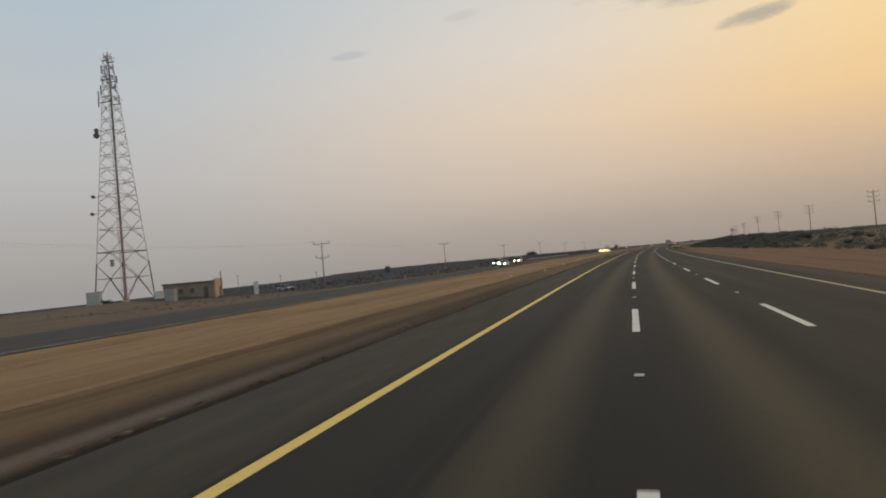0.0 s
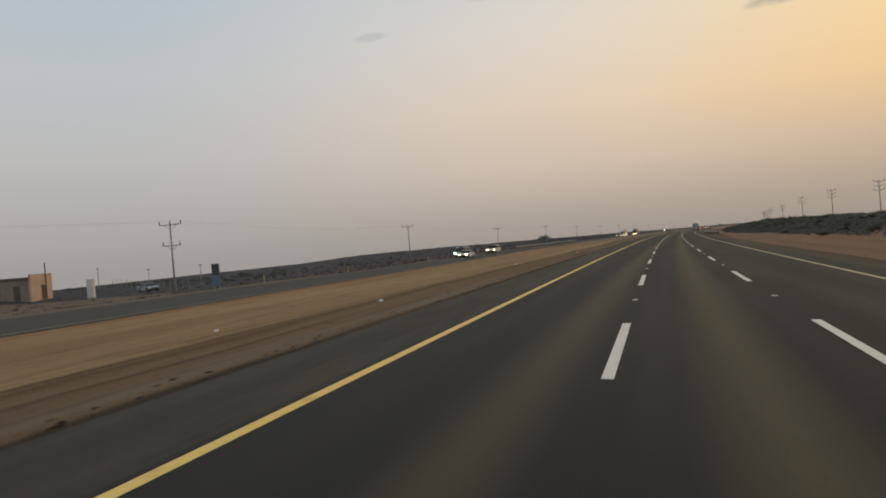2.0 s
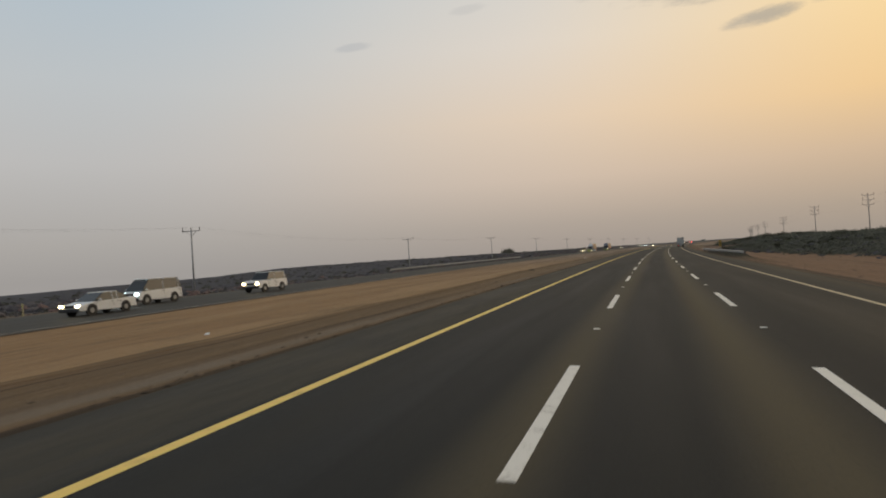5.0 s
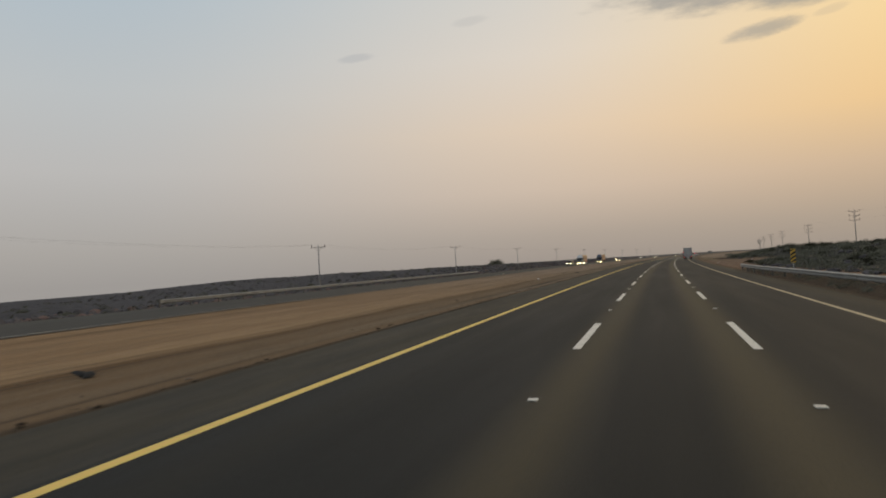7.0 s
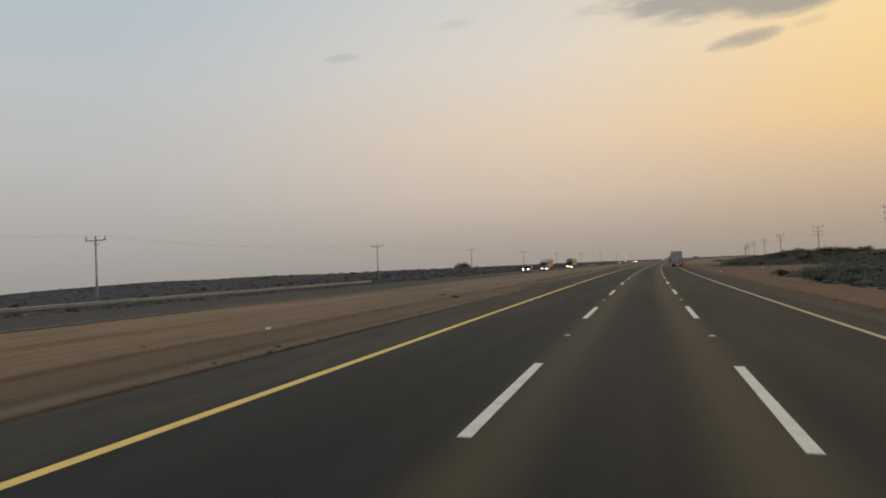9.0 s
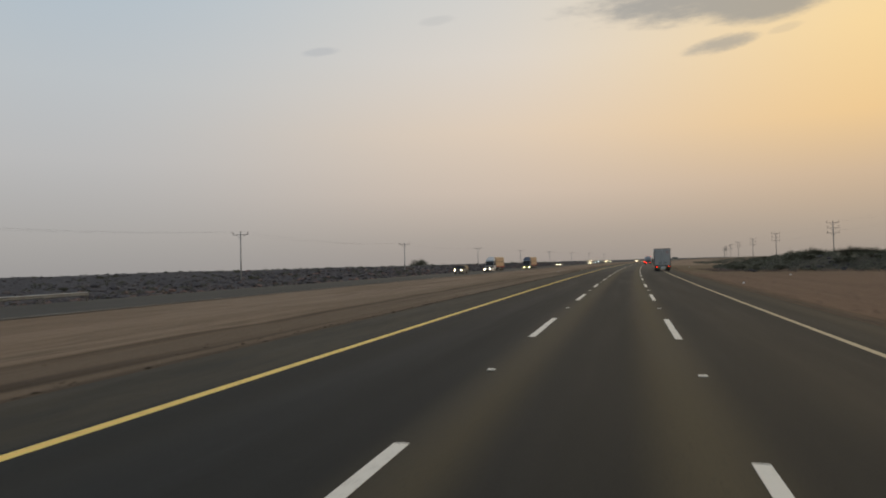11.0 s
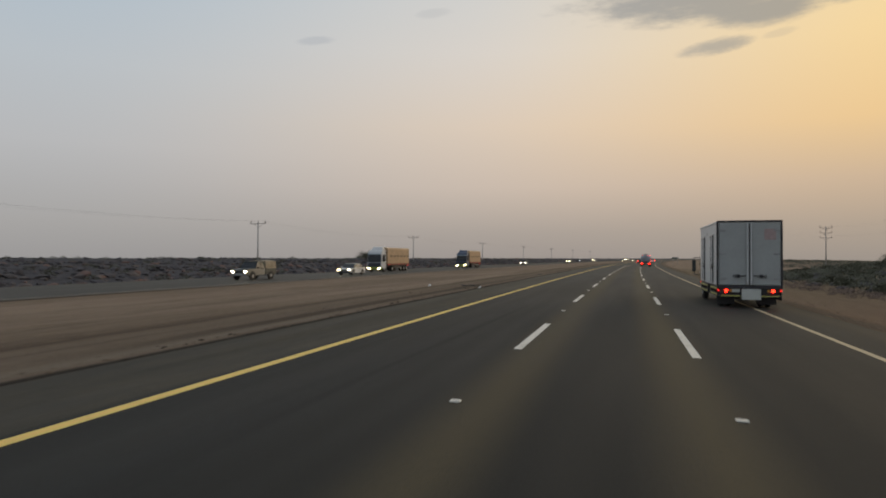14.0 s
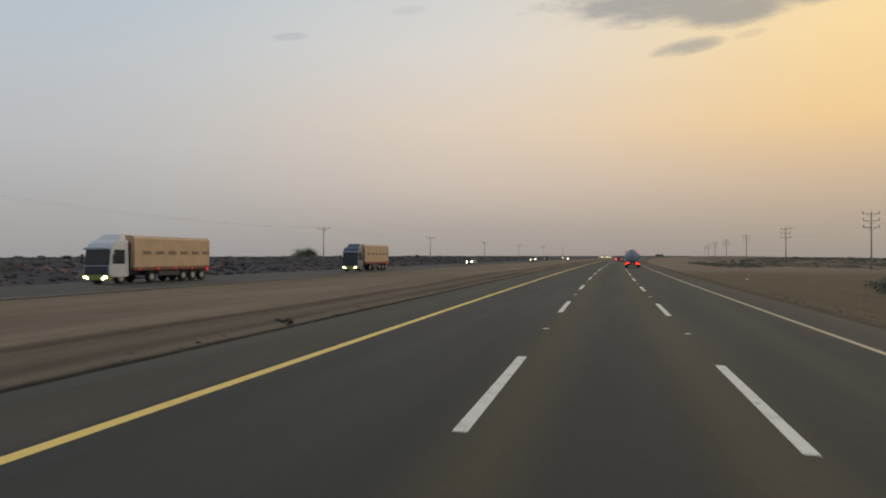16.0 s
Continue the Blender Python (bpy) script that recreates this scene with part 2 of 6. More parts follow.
    spill = n.math("MULTIPLY", n.map(spill, n.map(run, 150.0, 330.0, 16.0, 15.0), 13.2, 0.0, 0.85), n.map(lat, 11.0, 12.5))
    sand = n.mix(spill, sand, (0.088, 0.070, 0.054, 1))
    under_rail = n.math("MULTIPLY", n.map(run, 183.0, 192.0), n.map(run, 248.0, 238.0))
    under_rail = n.math("MULTIPLY", under_rail, n.math("MULTIPLY", n.map(lat, 12.6, 13.1), n.map(lat, 19.0, 16.0, 0.0, 0.85)))
    sand = n.mix(under_rail, sand, (0.072, 0.053, 0.036, 1))
    foot = n.math("SUBTRACT", n.math("ADD", lat, n.math("MULTIPLY", n.math("SUBTRACT", ragged_edge, 0.5), 1.6)), n.map(run, 200.0, 360.0, 13.65, 14.7))
    foot = n.math("MULTIPLY", n.map(n.math("ABSOLUTE", foot), 0.36, 0.08), n.map(n.noise(n.scaled(uv, 0.1, 0.04), 1.0, 3.0), 0.3, 0.6, 0.3, 0.85))
    sand = n.mix(foot, sand, (0.060, 0.036, 0.023, 1))
    mottle = n.noise(n.scaled(uv, 1.6, 0.45), 1.0, 6.0, 0.7)
    sand = n.mix(n.map(mottle, 0.52, 0.72, 0.0, 0.38), sand, (0.105, 0.074, 0.047, 1))
    sand = n.mix(n.map(mottle, 0.46, 0.28, 0.0, 0.30), sand, (0.31, 0.225, 0.14, 1))
    sand = n.mix(n.map(grit, 0.5, 0.72, 0.0, 0.6), sand, (0.09, 0.066, 0.044, 1))
    pebble = n.noise(n.scaled(uv, 3.4, 1.5), 1.0, 6.0, 0.78)
    sand = n.mix(n.map(pebble, 0.56, 0.70, 0.0, 0.5), sand, (0.070, 0.052, 0.037, 1))
    sand = n.mix(n.map(pebble, 0.44, 0.30, 0.0, 0.35), sand, (0.33, 0.25, 0.17, 1))
    damp = n.math("MULTIPLY", n.map(run, 52.0, 16.0, 0.0, 0.76), n.math("MULTIPLY", n.map(lat, -5.4, -3.6), n.map(lat, 2.0, 0.0)))
    sand = n.mix(damp, sand, (0.050, 0.034, 0.020, 1))
    windrow = n.math("ABSOLUTE", n.math("ADD", n.math("ADD", lat, n.math("MULTIPLY", n.math("SUBTRACT", ragged_edge, 0.5), 0.9)), 3.3))
    windrow = n.math("MULTIPLY", n.map(windrow, 0.55, 0.1), n.map(n.noise(n.scaled(uv, 0.05, 0.03), 1.0, 3.0), 0.42, 0.62, 0.0, 0.6))
    sand = n.mix(windrow, sand, (0.225, 0.190, 0.150, 1))
    speck = n.noise(n.scaled(uv, 26.0, 11.0), 1.0, 3.0, 0.8)
    sand = n.mix(n.map(speck, 0.54, 0.70, 0.0, 0.55), sand, (0.058, 0.044, 0.032, 1))
    sand = n.mix(n.map(speck, 0.46, 0.32, 0.0, 0.40), sand, (0.36, 0.28, 0.20, 1))
    lip = n.math("ADD", lat, n.math("MULTIPLY", n.math("SUBTRACT", ragged_edge, 0.5), 0.5))
    lip = n.math("MULTIPLY", n.map(lip, -2.85, -2.55), n.math("MAXIMUM", n.map(n.noise(n.scaled(uv, 0.0, 0.02), 1.0, 3.0), 0.4, 0.6, 0.45, 0.96), n.map(run, 270.0, 310.0, 0.0, 0.96)))
    lip = n.math("MULTIPLY", lip, n.map(lat, 2.0, 0.0))
    sand = n.mix(lip, sand, (0.024, 0.019, 0.014, 1))
    # a scoured dark band that comes and goes a step away from the edge
    scour = n.math("MULTIPLY", n.map(n.math("ABSOLUTE", n.math("ADD", n.math("ADD", lat, n.math("MULTIPLY", sway, 0.35)), 3.9)), 0.75, 0.15), n.map(n.noise(n.scaled(uv, 0.04, 0.017), 1.0, 3.0), 0.44, 0.62, 0.0, 0.8))
    sand = n.mix(scour, sand, (0.055, 0.040, 0.027, 1))
    rock = n.noise(uv, 0.55, 6.0, 0.7)
    rocky = n.mix(n.map(rock, 0.35, 0.62), (0.054, 0.052, 0.058, 1), (0.088, 0.084, 0.091, 1))
    rocky = n.mix(n.map(lat, 8.0, 14.0, 0.0, 0.8), rocky, n.mix(n.map(rock, 0.35, 0.62), (0.055, 0.053, 0.040, 1), (0.098, 0.090, 0.068, 1)))
    rocky = n.mix(n.map(patchy, 0.62, 0.8, 0.0, 0.7), rocky, (0.16, 0.122, 0.088, 1))
    f = n.map(n.math("ADD", lava, n.math("MULTIPLY", n.math("SUBTRACT", patchy, 0.5), 0.9)), 0.35, 0.65)
    n.put(b.inputs["Base Color"], n.mix(f, sand, rocky))
    b.inputs["Roughness"].default_value = 0.95
    b.inputs["Specular IOR Level"].default_value = 0.15
    k = n.add("ShaderNodeBump")
    k.inputs["Strength"].default_value, k.inputs["Distance"].default_value = 0.7, 0.12
    n.put(k.inputs["Height"], n.math("ADD", grit, n.math("MULTIPLY", rock, n.math("MULTIPLY", f, 2.2))))
    n.put(b.inputs["Normal"], k.outputs[0])
    MATS["ground"] = m
    return m


def paint_material(name, colour, worn):
    """Road paint, worn thin in flecks."""
    m = bpy.data.materials.new(name)
    m.use_nodes = True
    n = Nodes(m.node_tree)
    b = m.node_tree.nodes["Principled BSDF"]
    pos = n.add("ShaderNodeNewGeometry").outputs["Position"]
    wear = n.noise(pos, 3.0, 6.0, 0.7)
    fleck = n.noise(pos, 28.0, 4.0, 0.7)
    f = n.map(n.math("ADD", n.math("MULTIPLY", wear, 0.6), n.math("MULTIPLY", fleck, 0.4)), 0.50, 0.68)
    n.put(b.inputs["Base Color"], n.mix(f, colour + (1.0,), worn + (1.0,)))
    b.inputs["Roughness"].default_value = 0.65
    MATS[name] = m
    return m


ground_mat = ground_material()
# bands at 4.15 and 6.85 put the warm glow ahead into the colour
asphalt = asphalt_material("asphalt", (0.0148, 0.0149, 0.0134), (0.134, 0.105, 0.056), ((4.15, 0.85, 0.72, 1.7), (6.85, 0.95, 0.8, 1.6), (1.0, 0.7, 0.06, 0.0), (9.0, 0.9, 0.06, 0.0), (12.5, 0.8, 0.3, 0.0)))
far_asphalt = asphalt_material("far_asphalt", (0.025, 0.0248, 0.022), (0.11, 0.088, 0.062), ((-36.8, 1.2, 0.4, 0.0), (-24.2, 1.0, 0.4, 0.0)))
yellow_paint = paint_material("yellow_paint", (0.92, 0.65, 0.165), (0.62, 0.42, 0.12))
pale_paint = paint_material("pale_yellow_paint", (0.54, 0.45, 0.29), (0.30, 0.24, 0.16))
white_paint = paint_material("white_paint", (0.80, 0.76, 0.68), (0.46, 0.42, 0.36))
stud_white = material("stud_ceramic", (0.72, 0.70, 0.64), 0.35, vary=0.1, scale=8)
galvanised = material("galvanised_steel", (0.31, 0.315, 0.31), 0.5, 0.5, 0.22, 2.0, 0.1, 30)
rail_steel = material("weathered_rail_post", (0.15, 0.135, 0.12), 0.75, 0.2, 0.3, 2.0, 0.2, 30)
pole_grey = material("weathered_pole", (0.26, 0.245, 0.225), 0.8, 0.0, 0.25, 1.5, 0.3, 20)
pole_pale = material("galvanised_pole", (0.34, 0.34, 0.33), 0.6, 0.3, 0.2, 1.5, 0.2, 20)
dark_ceramic = material("dark_ceramic", (0.05, 0.035, 0.03), 0.3, vary=0.2)
wire_mat = material("aluminium_wire", (0.12, 0.12, 0.12), 0.6, 0.4, 0.1)
tower_white = material("tower_white_steel", (0.74, 0.73, 0.72), 0.55, 0.0, 0.15, 0.6)
tower_grey = material("tower_grey_steel", (0.34, 0.34, 0.33), 0.6, 0.0, 0.15, 0.6)
tower_red = material("tower_red_steel", (0.34, 0.165, 0.155), 0.6, 0.0, 0.2, 0.6)
tower_faded = material("tower_faded_red_steel", (0.50, 0.43, 0.41), 0.6, 0.0, 0.2, 0.6)
tower_dark = material("tower_dark_steel", (0.21, 0.14, 0.13), 0.6, 0.0, 0.2, 0.6)
# white panels: the rear has its shade put into the colour, the side not
truck_rear_shade = material("truck_rear_shaded_panel", (0.335, 0.35, 0.345), 0.45, 0.0, 0.07, 1.2, 0.08, 4.0)
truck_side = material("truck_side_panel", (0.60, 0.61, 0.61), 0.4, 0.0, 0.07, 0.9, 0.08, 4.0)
dark_metal = material("dark_metal", (0.045, 0.045, 0.05), 0.5, 0.5, 0.2, 4.0)
steel = material("steel_fittings", (0.30, 0.31, 0.32), 0.4, 0.8, 0.15, 5.0)
rubber = material("tyre_rubber", (0.018, 0.018, 0.018), 0.85, 0.0, 0.25, 6.0, 0.2, 60)
black_plastic = material("black_plastic", (0.02, 0.02, 0.022), 0.5, 0.0, 0.2, 5.0)
hi_vis = material("reflective_yellow", (0.44, 0.43, 0.10), 0.35, 0.0, 0.1, 8.0)
sign_yellow = material("sign_yellow", (0.62, 0.38, 0.04), 0.45, 0.0, 0.1, 5.0)
sign_black = material("sign_black", (0.015, 0.015, 0.015), 0.5, 0.0, 0.1, 5.0)
plate_mat = material("plate_panel", (0.48, 0.50, 0.47), 0.5, 0.0, 0.08, 5.0)
red_lens = material("tail_lamp_lit", (0.5, 0.01, 0.01), 0.3, glow=(1.0, 0.02, 0.006), power=9.0)
red_dim = material("marker_lamp", (0.4, 0.02, 0.02), 0.3, glow=(1.0, 0.03, 0.02), power=0.9)
head_lens = material("head_lamp_lit", (0.9, 0.88, 0.8), 0.2, glow=(1.0, 0.78, 0.42), power=32.0)
head_cool = material("head_lamp_cool", (0.9, 0.9, 0.9), 0.2, glow=(0.72, 0.95, 1.0), power=32.0)
window_dark = glass("vehicle_glass")
tarp = material("tan_tarpaulin", (0.60, 0.42, 0.26), 0.8, 0.0, 0.12, 0.8, 0.3, 3.0)
tarp_dark = material("tarpaulin_stain", (0.28, 0.20, 0.13), 0.85, 0.0, 0.2, 1.5)
concrete_tan = material("tan_plaster", (0.56, 0.39, 0.28), 0.9, 0.0, 0.15, 0.5, 0.3, 6)
roof_brown = material("brown_roof_sheet", (0.17, 0.14, 0.115), 0.8, 0.0, 0.2, 0.5)
lava_stone = material("lava_stone", (0.090, 0.084, 0.090), 0.95, 0.0, 0.3, 0.6, 0.6, 5.0, 0.2)
red_stone = material("red_brown_stone", (0.165, 0.112, 0.100), 0.95, 0.0, 0.3, 0.8, 0.5, 5.0, 0.2)
dark_stone = material("dark_lava_stone", (0.048, 0.044, 0.047), 0.95, 0.0, 0.3, 0.8, 0.5, 5.0, 0.2)
pale_stone = material("pale_stone", (0.126, 0.108, 0.104), 0.95, 0.0, 0.3, 0.8, 0.5, 5.0, 0.2)
shrub_mat = material("dry_shrub_leaf", (0.085, 0.086, 0.056), 0.9, 0.0, 0.4, 2.0)
scrub_mat = material("scrub_leaf", (0.096, 0.096, 0.070), 0.95, 0.0, 0.35, 0.4)
shrub_wood = material("shrub_stem", (0.09, 0.065, 0.045), 0.9, 0.0, 0.3, 4.0)
dark_soil = material("dark_soil", (0.038, 0.029, 0.021), 0.95, 0.0, 0.35, 3.0, 0.4, 20.0, 0.1)
gravel_stone = material("gravel_stone", (0.155, 0.118, 0.085), 0.95, 0.0, 0.35, 0.8, 0.4, 9.0, 0.2)
litter_white = material("white_litter", (0.75, 0.75, 0.74), 0.5, 0.0, 0.1, 6.0)


# ---- building helpers ----
def part(name, bm, mat, parent=None, label="", smooth=False):
    me = bpy.data.meshes.new(name)
    bm.normal_update()
    bm.to_mesh(me)
    bm.free()
    for mm in mat if isinstance(mat, (list, tuple)) else (mat,):
        me.materials.append(mm)
    if smooth:
        me.polygons.foreach_set("use_smooth", [True] * len(me.polygons))
    ob = new(name, me)
    if parent is not None:
        ob.parent = parent
    if label:
        ob["label"] = label
    return ob


def thing(name, m, label, category, group=""):
    ob = new(name)
    ob.matrix_basis = m
    return tagged(ob, label, category, group)


def box(bm, x0, y0, z0, x1, y1, z1, bevel=0.0, seg=1):
    r = bmesh.ops.create_cube(bm, size=1.0)
    vs = r["verts"]
    for v in vs:
        v.co = Vector(((x0 + x1) / 2 + v.co.x * (x1 - x0), (y0 + y1) / 2 + v.co.y * (y1 - y0), (z0 + z1) / 2 + v.co.z * (z1 - z0)))
    if bevel:
        es = list({e for v in vs for e in v.link_edges})
        bmesh.ops.bevel(bm, geom=es, offset=bevel, segments=seg, affect="EDGES", profile=0.5)
    return bm


def bx(*a, **k):
    return box(bmesh.new(), *a, **k)


def rod(bm, a, b, r0, r1=None, seg=8):
    """A round bar from a to b."""
    a, b = Vector(a), Vector(b)
    d = b - a
    m = Matrix.Translation((a + b) / 2) @ d.to_track_quat("Z", "Y").to_matrix().to_4x4()
    bmesh.ops.create_cone(bm, cap_ends=True, segments=seg, radius1=r0, radius2=r0 if r1 is None else r1, depth=d.length, matrix=m)
    return bm


def rd(*a, **k):
    return rod(bmesh.new(), *a, **k)


def prism(bm, outline, x0, x1, inset=0.0, bevel=0.0):
    """A side outline (y, z) carried across from x0 to x1; inset narrows the upper points."""
    zs = [z for _, z in outline]
    lo, hi = min(zs), max(zs)
    left = [bm.verts.new((x0 + inset * (z - lo) / (hi - lo), y, z)) for y, z in outline]
    right = [bm.verts.new((x1 - inset * (z - lo) / (hi - lo), y, z)) for y, z in outline]
    n = len(outline)
    fs = [bm.faces.new(left), bm.faces.new(right[::-1])]
    for i in range(n):
        fs.append(bm.faces.new((left[i], right[i], right[(i + 1) % n], left[(i + 1) % n])))
    bmesh.ops.recalc_face_normals(bm, faces=fs)
    if bevel:
        bmesh.ops.bevel(bm, geom=list({e for f in fs for e in f.edges}), offset=bevel, segments=2, affect="EDGES", profile=0.5)
    return bm


# ---- the lie of the land ----
FALL = math.tan(radians(1.0))


def bend(s):
    return s * s / 10000 if s < 1200 else 144 + (s - 1200) * 0.24


def heading(s):
    return math.degrees(math.atan(s / 5000 if s < 1200 else 0.24))


def ease(x, a, b):
    t = min(max((x - a) / (b - a), 0.0), 1.0)
    return t * t * (3 - 2 * t)


def far_road_z(lat, s):
    return -0.62 + 0.22 * ease(s, 120, 190) - 0.004 * (-25 - lat)


def bump(lat, s, size, seed=0.0):
    return noise.noise(Vector((lat / size + seed, s / size * 0.8, seed * 1.7)))


def ridge_left(lat, s):
    top = -1.6 + 2.55 * ease(s, 290, 430)
    return top + 0.55 * bump(lat, s, 28.0, 3.1) + 0.4 * bump(lat, s, 9.0, 5.3) + 0.22 * bump(lat, s, 3.6, 1.9)


def front_left(s):
    return 44 + 5 * bump(0, s, 50.0, 8.0) + 40 * (1 - ease(s, 120, 230))


def front_right(s):
    return 21 + 6 * (1 - ease(s, 140, 260)) + 4 * bump(0, s, 60.0, 4.0) + 32 * ease(s, 308, 335) - 27 * ease(s, 370, 396) + 33 * ease(s, 455, 500) - 24 * ease(s, 530, 570)


def ridge_right(lat, s):
    top = 0.3 + 1.1 * ease(s, 60, 200) - 2.4 * ease(s, 420, 520) + 1.5 * ease(s, 540, 600)
    return top + 0.5 * bump(lat, s, 24.0, 7.7) + 0.35 * bump(lat, s, 8.0, 2.2)


def ground_z(lat, s):
    if lat > 12.9:
        side = -0.24 - 0.75 * ease(lat, 12.9, 17.5)
        side += 0.12 * bump(lat, s, 6.0, 1.3) * ease(lat, 13.5, 18)
        side += 0.44 * ease(lat, 13.6, 14.5) * (1 - ease(lat, 15.4, 18.0)) * ease(s, 184, 195) * (1 - ease(s, 238, 247))
        front = front_right(s)
        z = side + (ridge_right(lat, s) - side) * ease(lat, front, front + 22 - 6 * ease(s, 150, 250))
        return z - 0.012 * max(lat - 120, 0)
    if lat > -2.46:
        return -FALL * lat - 0.03
    if lat > -24.0:
        a, b = 0.043, far_road_z(-24.0, s) - 0.03
        t = (-2.46 - lat) / 21.54
        z = a + (b - a) * ease(t, 0.0, 1.0) - 0.22 * math.sin(math.pi * t)
        return z + 0.07 * bump(lat, s, 4.0, 9.0) * math.sin(math.pi * t) * 1.5
    if lat > -38.2:
        return far_road_z(lat, s) - 0.03
    base = far_road_z(-38.2, s) - 0.03
    low = base - (0.1 + 0.65 * ease(s, 150, 230)) * ease(-lat, 38.2, 43.0) + 0.1 * bump(lat, s, 7.0, 6.0)
    low -= 1.0 * ease(-lat, 42, 60) * (1 - ease(-lat, 86, 100)) * (1 - ease(s, 125, 165))
    front = front_left(s) + 45 * (1 - ease(s, 120, 160))
    z = low + (ridge_left(lat, s) - low) * ease(-lat, front, front + 26)
    open_side = 1 - ease(s - (260 + (-lat - 100) * 1.4), -50, 50)
    return z - 0.010 * max(-lat - 170, 0) - 0.016 * open_side * max(-lat - 100, 0)


def lava_at(lat, s):
    if lat < -38:
        edge_s = s + 0.22 * (-lat - 60) + 14 * bump(lat, s, 26.0, 6.6) + 5 * bump(lat, s, 8.0, 2.6)
        front = 40.5 + 3 * bump(0, s, 50.0, 8.0) + (66 + 26 * bump(0, s, 38.0, 1.2)) * (1 - ease(edge_s, 100, 126))
        return ease(-lat, front - 3 - 4 * ease(-lat, 60, 90), front + 6 + 8 * ease(-lat, 60, 90))
    if lat > 14:
        front = front_right(s)
        return (0.45 + 0.5 * ease(s, 120, 190)) * (1 - 0.5 * ease(s, 375, 420)) * ease(lat, front - 3, front + 9)
    return 0.0


def at(lat, s, z=0.0):
    return Vector((lat + bend(s), s, z))


def spot(lat, s, z=None, turn=0.0):
    """The pose of a thing that faces along the road at this place."""
    if z is None:
        z = ground_z(lat, s)
    return pose(lat + bend(s), s, z, 0, 0, turn - heading(s))


def sheet(name, lats, runs, height, mat, attributes=False):
    nl, nr = len(lats), len(runs)
    co = [tuple(at(la, s, height(la, s))) for s in runs for la in lats]
    faces = [(r * nl + c, r * nl + c + 1, (r + 1) * nl + c + 1, (r + 1) * nl + c) for r in range(nr - 1) for c in range(nl - 1)]
    me = bpy.data.meshes.new(name)
    me.from_pydata(co, [], faces)
    uv = me.uv_layers.new(name="road")
    flat_uv = [(la, s) for s in runs for la in lats]
    loops = np.empty(len(me.loops), dtype=np.int32)
    me.loops.foreach_get("vertex_index", loops)
    uv.data.foreach_set("uv", np.array(flat_uv, dtype=np.float32)[loops].ravel())
    if attributes:
        for key, fn in (("lava", lava_at), ("dry", lambda la, s: 1.0 if la < -36 else ease(s, 140, 320) if la < 8 else 0.2 + 0.45 * ease(s, 200, 400))):
            a = me.attributes.new(key, "FLOAT", "POINT")
            a.data.foreach_set("value", [fn(la, s) for s in runs for la in lats])
    me.materials.append(mat)
    me.polygons.foreach_set("use_smooth", [True] * len(me.polygons))
    me.update()
    return new(name, me)


def steps(*spans):
    out = []
    for a, b, d in spans:
        n = max(1, round((b - a) / d))
        out += [a + (b - a) * i / n for i in range(n)]
    return out + [spans[-1][1]]


lats = steps((-2600, -700, 190), (-700, -260, 40), (-260, -120, 5), (-120, -84, 2.4), (-84, -36, 1.1), (-36, -24, 3), (-24, -2.46, 0.8), (-2.46, 12.9, 3.84), (12.9, 18.2, 0.35), (18.2, 20, 0.9), (20, 60, 1.6), (60, 110, 5), (110, 260, 15), (260, 700, 44), (700, 2600, 190))
runs = steps((-260, -30, 14), (-30, 40, 2.5), (40, 620, 2.0), (620, 900, 7), (900, 1500, 30), (1500, 4200, 180))
ground = sheet("ground", lats, runs, ground_z, ground_mat, True)
tagged(ground, "dry brown sand and dark lava gravel desert ground", "ground", kind="structure")

road_runs = steps((-260, 600, 10), (600, 1500, 25), (1500, 4200, 150))
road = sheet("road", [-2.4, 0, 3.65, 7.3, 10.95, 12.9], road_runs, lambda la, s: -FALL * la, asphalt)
tagged(road, "dark grey worn asphalt three-lane carriageway with dusty shoulders", "road", kind="structure")
road_far = sheet("road_opposite", [-38.1, -36.0, -32.3, -28.65, -25.0, -24.0], road_runs, far_road_z, far_asphalt)
tagged(road_far, "grey asphalt carriageway of the oncoming traffic", "road", kind="structure")


def stripe(name, lat, wide, a, b, d, height, mat, parent):
    ob = sheet(name, [lat - wide / 2, lat + wide / 2], steps((a, b, d)), lambda la, s: height(la, s) + 0.005, mat)
    ob.parent = parent
    return ob


stripe("median_edge_line", 0.0, 0.2, -60, 1500, 10, lambda la, s: -FALL * la, yellow_paint, road)["label"] = "solid yellow painted edge line"
stripe("shoulder_edge_line", 10.95, 0.165, -60, 1500, 10, lambda la, s: -FALL * la, pale_paint, road)["label"] = "solid pale yellow painted edge line"
stripe("opposite_edge_line", -25.0, 0.13, -60, 1500, 10, far_road_z, pale_paint, road_far)["label"] = "solid pale painted edge line"

